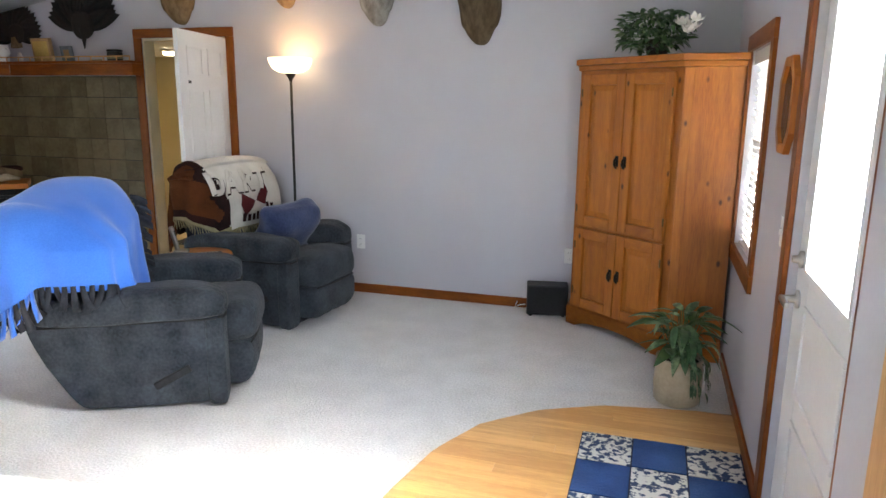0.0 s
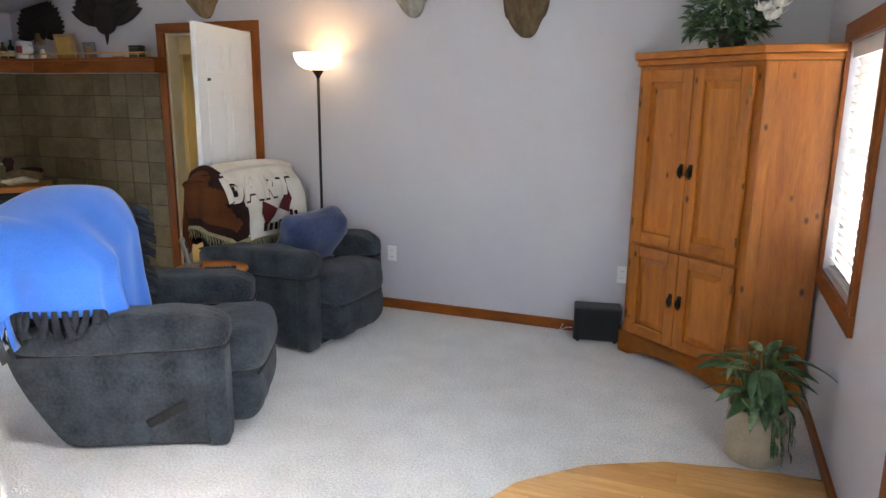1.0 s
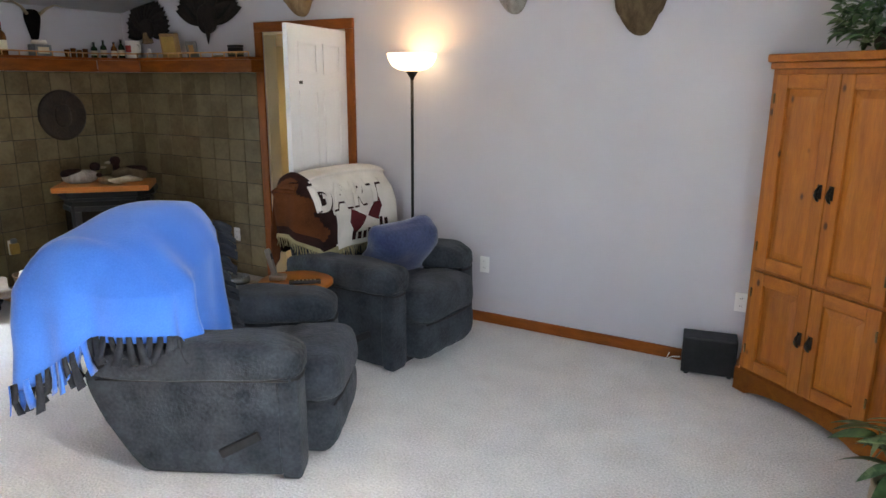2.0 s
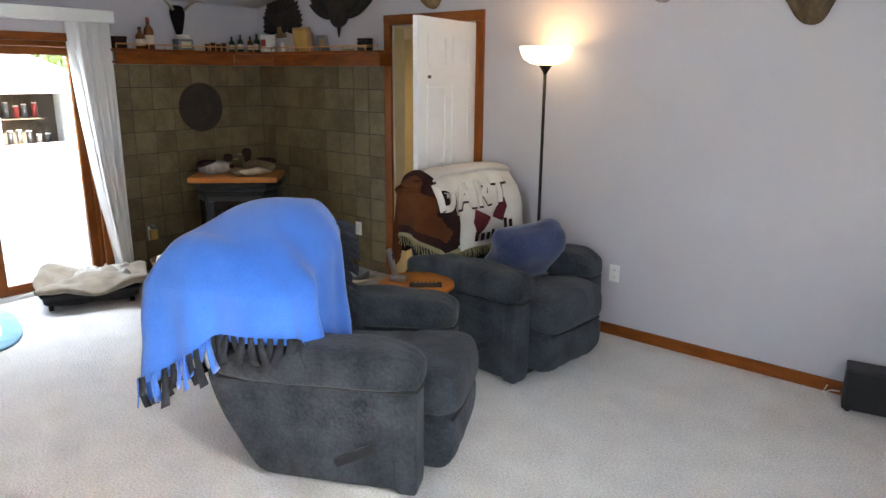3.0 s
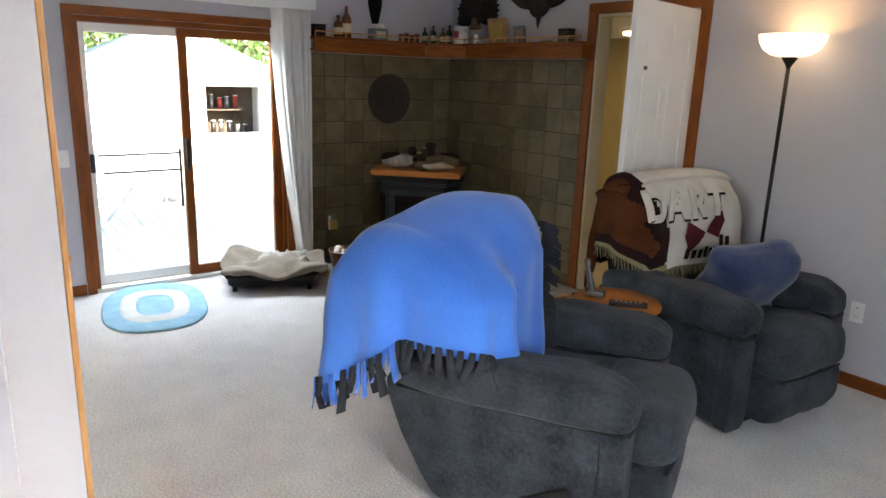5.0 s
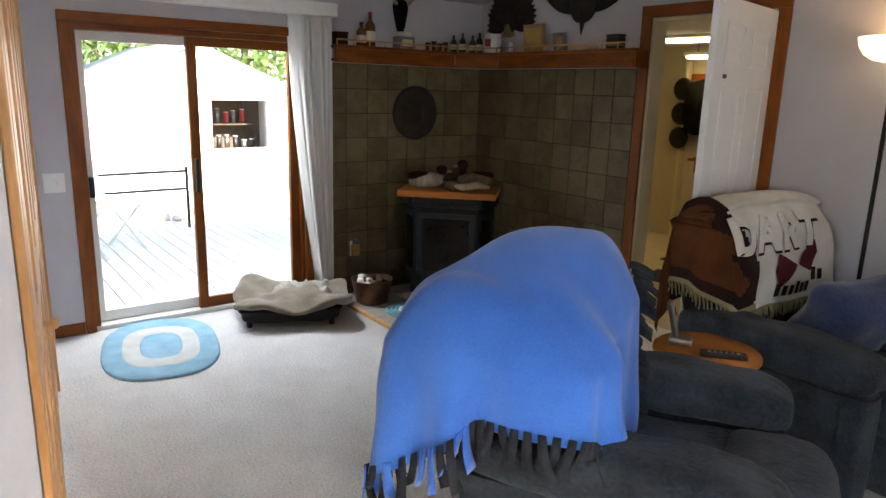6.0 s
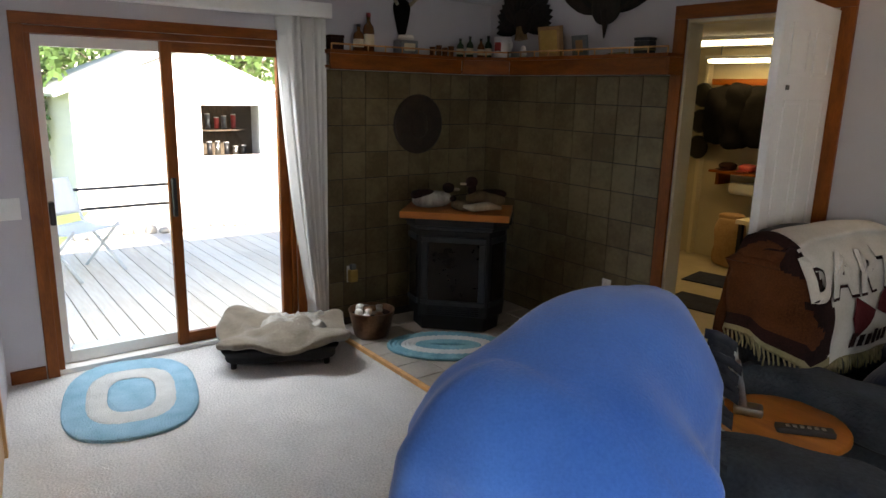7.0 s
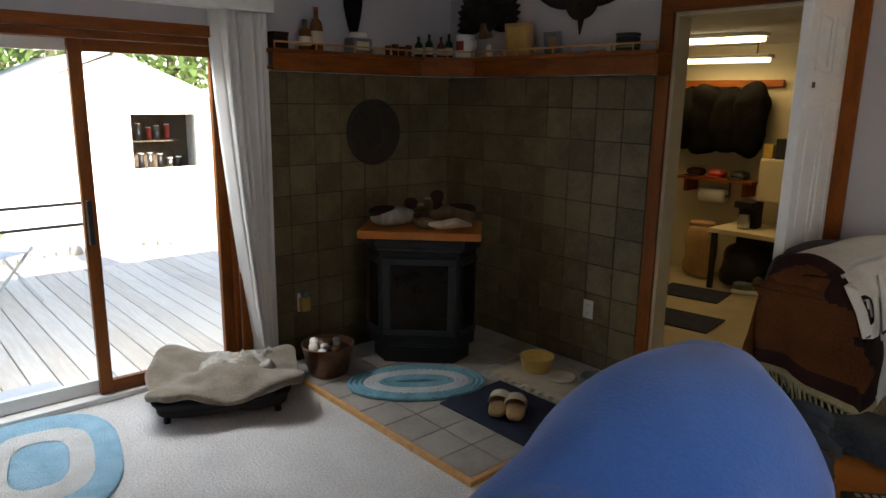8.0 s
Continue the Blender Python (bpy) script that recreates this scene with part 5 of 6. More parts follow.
# plaque, wall mounts
t = thing("wall_plaque", Matrix.Translation((WX + 0.012, 4.54, 1.38)) @ Matrix.Rotation(radians(90), 4, "Y"), "dark round carved plaque on the tiled wall", "plaque")
part("disc", lathe([(0.004, 0), (0.20, 0), (0.212, 0.008), (0.212, 0.018), (0.195, 0.026), (0.18, 0.018), (0.10, 0.02), (0.004, 0.024)], 40), M_CARVED, t)
part("relief", soft(0, 0, 0.022, 0.10, 0.075, 0.012, 2.2, 7, 0.012), M_CARVED, t)


def feather_fan(m, label, r, spread, stem):
    t = thing("feather_fan", m, label, "feather fan", "feather fans")
    me = leaf_mesh("feather", r, r * 0.42, M_FEATHER, 0.02, 0.04)
    n_ = 25
    for k in range(n_):
        a = -spread + 2 * spread * k / (n_ - 1)
        piece("feather", me, t, Matrix.Translation((0, -0.02 - 0.004 * (k % 2), 0)) @ Matrix.Rotation(a, 4, "Y") @ Matrix.Rotation(radians(90), 4, "X") @ Matrix.Rotation(0.03 * (k % 3), 4, "Y") @ Matrix.Scale(1 - 0.025 * (k % 3), 4))
    part("fan_heart", soft(0, -0.03, 0.01, r * 0.30, 0.02, r * 0.30, 2.2, 8, 0.008), M_FEATHER, t)
    if stem:
        part("beard", tube([(0, -0.03, -0.02), (0.005, -0.03, -0.10), (0.0, -0.028, -stem)], [0.034, 0.02, 0.004], 8), M_FEATHER, t, "dark tapering tuft")
    else:
        part("tuft", tube([(-0.01, -0.03, -0.02), (0.0, -0.03, -0.11)], [0.03, 0.05], 8), M_FURT, t, "tan tuft")
    return t


feather_fan(Matrix.Translation((-4.86, NY - 0.001, 2.10)), "dark brown fan of feathers mounted on the wall", 0.30, 1.75, 0)
feather_fan(Matrix.Translation((-4.10, NY - 0.001, 2.16)), "large dark fan of feathers with a hanging tuft", 0.40, 1.35, 0.19)


def hide_mount(x, z, w, h, mat_, label, d=0.13):
    """A plain stuffed hide shoulder on the wall: flat behind, swelling forward and upward."""
    def fn(q, u):
        k = (u.z + 1) / 2
        return Vector((q.x * (0.72 + 0.34 * k - 0.12 * (u.z < -0.6) * abs(u.z)), min(q.y * (0.75 + 0.6 * k), 0.0) - 0.08 * k * k, q.z))
    single("hide_mount", soft(0, 0, h / 2, w / 2, d, h / 2, 2.6, 14, 0.010, fn), mat_, label, "wall mount", "hide mounts", m=pose(x, NY - 0.002, z))


hide_mount(-3.10, 2.15, 0.36, 0.55, M_FURT, "tan hide shoulder mount high on the wall")
hide_mount(-2.11, 2.25, 0.30, 0.5, M_FURT, "golden tan hide mount high on the wall")
hide_mount(-1.34, 2.10, 0.32, 0.55, M_FURG, "grey and white hide mount high on the wall")
hide_mount(-0.54, 1.95, 0.36, 0.62, M_FURB, "brown hide shoulder mount high on the wall")
M_COATD = ramp_mat("black_felt", (0.004, 0.004, 0.004), (0.010, 0.008, 0.008), 0.95, 8, 60, spec=0.08)
t = thing("antler_mount", pose(WX + 0.001, 4.385, 1.985), "black plaque with small pale antlers on the wall", "wall mount")
part("shield", soft(0.03, 0, 0.11, 0.03, 0.085, 0.13, 2.8, 12, 0.004, lambda q, u: Vector((q.x, q.y * (0.62 + 0.38 * u.z), q.z))), M_COATD, t)
for s in (-1, 1):
    part("antler", tube([(0.05, s * 0.05, 0.20), (0.07, s * 0.10, 0.25), (0.08, s * 0.17, 0.285), (0.08, s * 0.24, 0.27)], [0.013, 0.011, 0.008, 0.003], 8), M_BONE, t)

# things on the oak board
def lump(name, m, label, cat, bodies):
    t = thing(name, m, label, cat, "stove-top decoys")
    for nm, mat_, a in bodies:
        part(nm, soft(*a, 2.3, 8, 0.006), mat_, t)


BRD = STV @ pose(0, 0, 0.825)
lump("decoy", BRD @ pose(0.18, 0.05, 0, 0, 0, 20) @ Matrix.Scale(1.15, 4), "painted wooden duck decoy, dark with a pale breast", "decoy",
     [("decoy_body", M_FURG, (0, 0, 0.05, 0.12, 0.06, 0.05)), ("decoy_back", M_DARKW, (0.05, 0, 0.075, 0.08, 0.05, 0.035)), ("decoy_head", M_DARKW, (-0.10, 0, 0.115, 0.035, 0.026, 0.03)), ("decoy_bill", M_BONE, (-0.145, 0, 0.105, 0.025, 0.014, 0.008))])
lump("decoy", BRD @ pose(-0.18, -0.02, 0, 0, 0, 200) @ Matrix.Scale(1.15, 4), "painted wooden duck decoy with a raised dark head", "decoy",
     [("decoy_body", M_FURB, (0, 0, 0.055, 0.12, 0.065, 0.055)), ("decoy_back", M_DARKW, (0.04, 0, 0.085, 0.09, 0.05, 0.03)), ("decoy_head", M_DARKW, (-0.09, 0, 0.155, 0.035, 0.028, 0.032)), ("decoy_neck", M_DARKW, (-0.085, 0, 0.105, 0.024, 0.022, 0.04)), ("decoy_bill", M_BONE, (-0.135, 0, 0.145, 0.022, 0.013, 0.008))])
lump("decoy", BRD @ pose(-0.03, 0.14, 0, 0, 0, 160), "small pale and dark wooden bird decoy", "decoy",
     [("decoy_body", M_FURB, (0, 0, 0.035, 0.075, 0.04, 0.035)), ("decoy_head", M_DARKW, (-0.06, 0, 0.075, 0.022, 0.018, 0.02)), ("decoy_tail", M_DARKW, (0.07, 0, 0.045, 0.03, 0.025, 0.012))])
single("driftwood", tube([(-0.1, 0.0, 0.03), (0, 0.03, 0.05), (0.09, 0.0, 0.03), (0.15, -0.02, 0.04)], [0.012, 0.03, 0.028, 0.01], 9), M_BONE, "pale weathered driftwood piece on the board", "driftwood", m=BRD @ pose(-0.20, 0.16, 0, 0, 0, 15))

# hearth pad
HX1, HY0 = -3.40, 3.715
hearth = thing("hearth", pose(0, 0, 0), "grey tiled hearth pad with an oak border", "hearth", "", "structure")
part("bed", box(WX + 0.001, HX1 - 0.03, HY0 + 0.03, NY - 0.001, 0.0005, 0.014, 0), M_GROUT, hearth)
part("border", box(WX + 0.001, HX1, HY0, HY0 + 0.0295, 0.0005, 0.026, 0.004), M_OAK, hearth)
part("border", box(HX1 - 0.0295, HX1, HY0 + 0.03, NY - 0.16, 0.0005, 0.026, 0.004), M_OAK, hearth)

# basket of silver things
t = thing("copper_tub", pose(-4.80, 3.90, 0.022), "oval copper tub full of silvery odds and ends", "tub")
bm = lathe([(0.004, 0), (0.10, 0), (0.115, 0.01), (0.15, 0.17), (0.155, 0.18), (0.148, 0.182), (0.11, 0.015), (0.004, 0.012)], 28, close=False)
part("tub_body", bm, M_COPPER, t)
rnd = random.Random(3)
for k in range(16):
    a, r = rnd.uniform(0, 6.28), rnd.uniform(0, 0.095)
    part("trinket", soft(r * math.cos(a), r * math.sin(a), 0.155 + 0.03 * rnd.random(), rnd.uniform(0.02, 0.035), rnd.uniform(0.018, 0.03), rnd.uniform(0.015, 0.025), 2.3, 5, 0.004, seed=k), (M_CHROME, M_COPPER, M_PETAL)[k % 3], t)
part("filling", lathe([(0.003, 0.15), (0.135, 0.145)], 20, close=False), M_DARKW, t)

# plug-in on the west tiles
t = thing("plug_in_warmer", Matrix.Translation((WX + 0.012, 3.985, 0.335)), "yellow plug-in air freshener on the tiled wall", "air freshener")
part("plate", box(0, 0.006, -0.036, 0.036, -0.06, 0.06, 0.002), M_PLASTIC, t)
part("warmer", box(0.0062, 0.05, -0.032, 0.032, -0.055, 0.035, 0.01), M_SUNNYSHADE, t)
part("warmer_top", box(0.01, 0.045, -0.02, 0.02, 0.0352, 0.075, 0.008), M_PEWTER, t)

# oval rugs


def oval(a, b, p, k, n_=64):
    th = 2 * math.pi * k / n_
    c, s = math.cos(th), math.sin(th)
    return Vector((a * math.copysign(abs(c) ** (2 / p), c), b * math.copysign(abs(s) ** (2 / p), s), 0))


def oval_ring(a0, b0, a1, b1, p, z0, z1, n_=64, lumpy=0.0):
    """A flat oval band, raised to z1, from inner to outer half axes; inner 0 gives a whole oval."""
    bm = bmesh.new()
    rings = []
    steps = [(a1, b1, z0), (a1, b1, z1 * 0.7 + z0 * 0.3), (a1 - 0.006, b1 - 0.006, z1)]
    steps += [(a0 + (a1 - a0) * f, b0 + (b1 - b0) * f, z1) for f in (0.75, 0.5, 0.25, 0.0)]
    for (a, b, z) in steps:
        ring = []
        for k in range(n_):
            q = oval(max(a, 0.002), max(b, 0.002), p, k, n_)
            q.z = z + lumpy * noise.noise(q * 30)
            ring.append(bm.verts.new(q))
        rings.append(ring)
    for r0_, r1_ in zip(rings, rings[1:]):
        for k in range(n_):
            bm.faces.new((r0_[k], r0_[(k + 1) % n_], r1_[(k + 1) % n_], r1_[k])).smooth = True
    return bm


t = thing("oval_rug", pose(-4.735, 2.385, 0.001, 0, 0, -12), "aqua oval tufted rug with a white ring", "rug")
part("outer_band", oval_ring(0.335, 0.212, 0.50, 0.328, 2.7, 0, 0.016, 72, 0.003), M_RUGB, t)
part("white_ring", oval_ring(0.215, 0.118, 0.345, 0.222, 2.9, 0, 0.017, 72, 0.003), M_RUGW, t)
part("centre", oval_ring(0.0, 0.0, 0.215, 0.118, 3.0, 0, 0.016, 72, 0.003), M_RUGB, t)
t = thing("braided_rug", pose(-4.335, 4.19, 0.0225, 0, 0, 55), "teal and cream oval braided rug on the hearth", "rug")
na, mats = 9, (M_TEAL, M_TEAL, M_TEAL, M_RUGW, M_RUGW, M_RUGW, M_TEAL, M_TEAL, M_TEAL)
for k in range(na):
    a1, b1 = 0.39 - 0.03 * k, 0.235 - 0.024 * k
    pts = []
    for j in range(97):
        q = oval(a1 - 0.012, max(0.006, b1 - 0.012), 2.0, j, 96)
        pts.append((q.x, q.y, 0.009 + 0.003 * (j % 2)))
    part("braid", tube(pts, [0.0135 + 0.002 * (j % 2) for j in range(97)], 6), mats[k], t)
t = thing("navy_mat", pose(0, 0, 0.0225), "dark navy flat mat on the hearth tiles", "mat")
part("mat_body", box(-4.06, -3.44, 4.12, 4.58, 0, 0.008, 0.003), M_MATB, t)
t = thing("foam_mat", pose(0, 0, 0.0225), "cream interlocking foam mat by the tiled wall", "mat")
bm = box(-4.18, -3.54, 4.64, 5.03, 0, 0.012, 0.002)
for k in range(9):
    box(-4.16 + 0.066 * k, -4.125 + 0.066 * k, 4.605, 4.64, 0, 0.012, 0.002, bm)
part("mat_body", bm, M_FOAM, t)
t = thing("yellow_bowl", pose(-4.02, 4.85, 0.035), "yellow ceramic pet bowl on a foam mat", "bowl")
part("bowl_body", lathe([(0.004, 0), (0.075, 0), (0.085, 0.02), (0.10, 0.085), (0.105, 0.09), (0.098, 0.092), (0.075, 0.02), (0.004, 0.014)], 28, close=False), M_SUNNYSHADE, t)
t = thing("cream_dish", pose(-3.84, 4.86, 0.035), "low cream dish on the foam mat", "dish")
part("dish_body", lathe([(0.004, 0), (0.07, 0), (0.085, 0.02), (0.08, 0.022), (0.065, 0.008), (0.004, 0.006)], 24, close=False), M_FOAM, t)
t = thing("teal_bowl", pose(-3.66, 4.93, 0.035), "dark teal pet water bowl", "bowl")
part("bowl_body", lathe([(0.004, 0), (0.09, 0), (0.095, 0.03), (0.085, 0.055), (0.078, 0.055), (0.07, 0.02), (0.004, 0.016)], 28, close=False), M_PEWTER, t)
for k, (dx, rz) in enumerate(((0.0, 35), (0.10, 42))):
    t = thing("clog", pose(-3.79 + dx * 0.8, 4.29 + dx * 0.35, 0.031, 0, 0, rz), "tan cork-soled clog with a woven strap", "shoe", "clogs")
    part("sole", soft(0, 0, 0.025, 0.052, 0.13, 0.025, 3, 8, 0.002, lambda q, u: Vector((q.x * (1 + 0.15 * u.y), q.y, q.z + 0.012 * (u.y < 0) * abs(u.y)))), M_TANBOX, t)
    part("strap", grid(8, 5, lambda u, v: Vector((0.056 * math.cos(math.pi * u), 0.0 + 0.075 * v, 0.04 + 0.045 * math.sin(math.pi * u))), 0.004), M_FOAM, t)
single("doormat_strip", box(-3.39, -3.04, 3.92, 4.50, 0.001, 0.014, 0.004), M_MATB, "dark brown mat on the carpet by the hearth", "mat")

# dog bed
M_COVER = ramp_mat("pale_rumpled_fleece", (0.36, 0.34, 0.31), (0.52, 0.50, 0.46), 0.95, 8, 110, bump=0.6, bump_dist=0.006, spec=0.1)
DB = pose(-4.875, 3.29, 0, 0, 0, 66)      # local x along the carpet side
t = thing("pet_bed", DB, "raised dark pet bed with a crumpled tan plush cushion", "pet bed")
for sx in (-0.27, 0.27):
    for sy in (-0.20, 0.20):
        part("leg", tube([(sx, sy, 0), (sx, sy, 0.07)], 0.018, 10), M_BLACK, t)


def tray(q, u):
    k = max(abs(u.x), abs(u.y))
    return Vector((q.x * (1 + 0.10 * max(0.0, u.z)), q.y * (1 + 0.10 * max(0.0, u.z)), q.z - 0.012 * (1 - k) * (u.z > 0)))


part("bed_tray", soft(0, 0, 0.085, 0.325, 0.262, 0.05, 8, 14, 0.006, tray), M_UPHD, t, "black fabric tray")


def crumple(q, u):
    edge = max(abs(u.x), abs(u.y))
    crease = 0.034 * math.sin(q.x * 17 + 6 * q.y) * max(0.0, edge - 0.5)
    return Vector((q.x, q.y, q.z * (1 - 0.25 * edge ** 4) + 0.028 * math.sin(q.x * 8 + 1) * math.cos(q.y * 9) + 0.05 * max(0.0, -u.x * u.y) + crease))


part("cushion", soft(0.02, 0.0, 0.148, 0.385, 0.315, 0.036, 4.4, 34, 0.040, crumple), M_LINEN, t)


def cover(u, v):
    a = 0.05 * noise.noise(Vector((u * 4, v * 3.4, 1))) + 0.035 * noise.noise(Vector((u * 9, v * 8, 4))) + 0.016 * noise.noise(Vector((u * 19, v * 17, 2)))
    rim = min(u, v, 1 - u, 1 - v)
    return Vector((-0.10 + 0.36 * u + 0.03 * math.sin(v * 9), -0.12 + 0.34 * v + 0.03 * math.sin(u * 8), 0.200 + a - 0.05 * max(0.0, 0.15 - rim) / 0.15))


part("rumpled_cover", grid(40, 34, cover, 0.008), M_COVER, t, "crumpled pale cover")

# patchwork entry rug
t = thing("patchwork_rug", pose(0, 0, 0.0085), "navy and blue-patterned patchwork rug at the front door", "rug")
M_PATCHN = ramp_mat("navy_patch", (0.012, 0.04, 0.14), (0.025, 0.075, 0.22), 0.95, 7, 120, bump=0.6)
M_PATCHP = ramp_mat("printed_patch", (0.02, 0.04, 0.10), (0.55, 0.53, 0.48), 0.95, 36, 60, bump=0.4, spread=(0.46, 0.52), fine_mix=0.25)
part("backing", box(0.50, 1.20, 1.89, 3.26, 0, 0.005, 0.002), M_MATB, t)
for i in range(3):
    for j in range(5):
        x0, y1 = 0.505 + 0.231 * i, 3.253 - 0.27 * j
        me = box(x0, x0 + 0.225, y1 - 0.262, y1, 0.0052, 0.010, 0.003)
        part("patch", me, M_PATCHP if (i + j) % 2 == 0 else M_PATCHN, t, "blue and cream printed patch" if (i + j) % 2 == 0 else "plain navy patch")

# ---- room behind the inner doorway ----
BX0, BX1, BY1, BZ = -5.9, -2.1, 8.1, 2.10
M_BACK = ramp_mat("cream_back_wall", (0.50, 0.44, 0.30), (0.58, 0.52, 0.37), 0.7, 2, 90, bump=0.05)
M_BACKF = ramp_mat("beige_vinyl_floor", (0.34, 0.29, 0.20), (0.44, 0.38, 0.27), 0.45, 5, 60, bump=0.05)
setting("back_room_floor", box(BX0, BX1, NY + 0.1201, BY1, -0.06, 0.0, 0), M_BACKF, "beige vinyl floor of the back room", "floor")
single("back_room_ceiling", box(BX0, BX1, NY + 0.1201, BY1, BZ, BZ + 0.06, 0), M_CEIL, "white back room ceiling", "ceiling", "", "structure")
setting("back_wall_north", box(BX0, BX1, BY1, BY1 + 0.1, 0, BZ, 0), M_BACK, "cream painted back room wall", "wall")
setting("back_wall_west", box(BX0 - 0.1, BX0, NY + 0.1201, BY1, 0, BZ, 0), M_BACK, "cream painted back room wall", "wall")
setting("back_wall_east", box(BX1, BX1 + 0.1, NY + 0.1201, BY1, 0, BZ, 0), M_BACK, "cream painted back room wall", "wall")
setting("back_wall_south", box(BX0, WX - 0.1401, NY, NY + 0.12, 0, BZ, 0), M_BACK, "cream painted back room wall", "wall")
for (x, y, drop) in ((-4.25, 6.95, 0.0), (-4.55, 7.75, 0.10)):
    t = thing("ceiling_light", pose(x, y, BZ - 0.001, 0, 0, 5), "lit fluorescent strip light on the ceiling", "lamp", "strip lights")
    if drop:
        for sx in (-0.3, 0.3):
            part("hanger", tube([(sx, 0, -drop), (sx, 0, 0)], 0.006, 6), M_PEWTER, t)
    part("housing", box(-0.42, 0.42, -0.075, 0.075, -0.03 - drop, -drop, 0.005), M_PLASTIC, t)
    part("tube_cover", box(-0.40, 0.40, -0.06, 0.06, -0.065 - drop, -0.0305 - drop, 0.015), M_TUBE, t, "glowing diffuser")
    window_light("strip_light", (x, y, BZ - 0.08 - drop), (x, y, 0), 0.8, 0.11, 0.80, (1.0, 0.66, 0.22))
M_COATK = ramp_mat("black_coat_cloth", (0.004, 0.004, 0.004), (0.010, 0.009, 0.009), 1.0, 8, 60, spec=0.05)
t = thing("coat_row", pose(-4.62, BY1 - 0.02, 0), "row of black jackets hanging on the back wall", "coats")
part("peg_rail", box(-0.5, 0.5, -0.03, 0, 1.74, 1.80, 0.004), M_TRIMH, t)
for k in range(4):
    part("jacket", soft(-0.33 + 0.21 * k, -0.13, 1.45, 0.14, 0.10, 0.29 + 0.04 * (k % 2), 3, 9, 0.05, seed=k), M_COATK, t, "black jacket")
t = thing("wall_shelf", pose(-4.56, BY1 - 0.002, 0), "dark wooden wall shelf crowded with caps", "shelf")
part("board", box(-0.36, 0.36, -0.26, 0, 0.90, 0.925, 0.004), M_TRIMH, t)
for sx in (-0.30, 0.26):
    part("bracket", box(sx, sx + 0.03, -0.22, 0, 0.78, 0.8995, 0.003), M_TRIM, t)
for k, mt in enumerate((M_DARKW, M_REDP, M_BLACK)):
    t = thing("cap", pose(-4.79 + 0.21 * k, BY1 - 0.14, 0.925), "folded cloth cap on the shelf", "cap", "caps")
    part("crown", soft(0, 0, 0.04, 0.085, 0.085, 0.04, 2.3, 7, 0.006), mt, t)
    part("brim", soft(0, -0.09, 0.011, 0.07, 0.04, 0.008, 2.4, 6), mt, t)
t = thing("paper_towel", pose(-4.72, BY1 - 0.14, 0.76, 0, 90, 0), "white paper towel roll hanging under a shelf", "paper roll")
part("roll", lathe([(0.02, 0), (0.065, 0), (0.065, 0.24), (0.02, 0.24)], 24), M_PLASTIC, t)
part("holder", tube([(0, 0, -0.03), (0, 0, 0.27)], 0.012, 8), M_PEWTER, t)
part("holder_arm", box(-0.145, 0.012, -0.01, 0.01, 0.265, 0.275, 0.002), M_PEWTER, t)
t = thing("work_table", pose(-3.86, BY1 - 0.32, 0), "low cream worktable against the back wall", "table")
part("tabletop", box(-0.52, 0.6, -0.28, 0.28, 0.50, 0.54, 0.005), M_CREAM, t)
for sx in (-0.48, 0.56):
    for sy in (-0.24, 0.24):
        part("leg", box(sx - 0.02, sx + 0.02, sy - 0.02, sy + 0.02, 0, 0.4995, 0.003), M_BLACK, t)
part("modesty_panel", box(-0.46, 0.54, 0.20, 0.21, 0.1, 0.4995, 0.0), M_BLACK, t)
t = thing("wall_cabinet", pose(-3.80, BY1 - 0.17, 0.78), "cream wall cabinet over a worktable", "cabinet")
part("body", box(-0.32, 0.45, -0.16, 0.165, 0, 0.36, 0.004), M_CREAM, t)
for sx in (-0.31, 0.07):
    d_ = part("door", box(sx, sx + 0.372, -0.178, -0.161, 0.01, 0.35, 0.003), M_CREAM, t)
    part("knob", lathe([(0.006, 0), (0.012, 0.015), (0.006, 0.02)], 10, m=pose(sx + 0.33, -0.178, 0.05, 90, 0, 0)), M_BRASS, d_)
t = thing("box_stack", pose(-3.88, BY1 - 0.17, 1.14), "row of yellow and dark boxes on the cabinet", "boxes")
for k in range(5):
    part("carton", box(-0.25 + 0.1 * k, -0.17 + 0.1 * k, -0.1, 0.1, 0, 0.12 + 0.05 * (k % 3), 0.004), (M_SUNNYSHADE, M_BLACK, M_TANBOX)[k % 3], t)
t = thing("coffee_maker", pose(-4.16, BY1 - 0.35, 0.54), "dark coffee maker on the worktable", "appliance")
part("housing", box(-0.08, 0.08, -0.02, 0.10, 0, 0.24, 0.01), M_BLACK, t)
part("hood", box(-0.08, 0.08, -0.12, -0.0205, 0.18, 0.24, 0.01), M_BLACK, t)
part("jug", lathe([(0.004, 0.005), (0.05, 0.005), (0.055, 0.06), (0.04, 0.11), (0.043, 0.12)], 18, close=False, m=pose(0, -0.075, 0)), M_CHROME, t)
t = thing("paper_sack", pose(-4.60, BY1 - 0.28, 0, 0, 0, 12), "brown paper sack standing on the floor", "sack")
part("sack_body", soft(0, 0, 0.25, 0.13, 0.10, 0.25, 5, 9, 0.025), M_TANBOX, t)
part("sack_fold", soft(0, 0, 0.50, 0.115, 0.07, 0.03, 4, 7, 0.015), M_TANBOX, t)
single("garbage_bag", soft(0, 0, 0.2, 0.2, 0.18, 0.2, 2.4, 10, 0.04), M_BLACK, "full black bag under the worktable", "bag", m=pose(-4.12, BY1 - 0.38, 0))
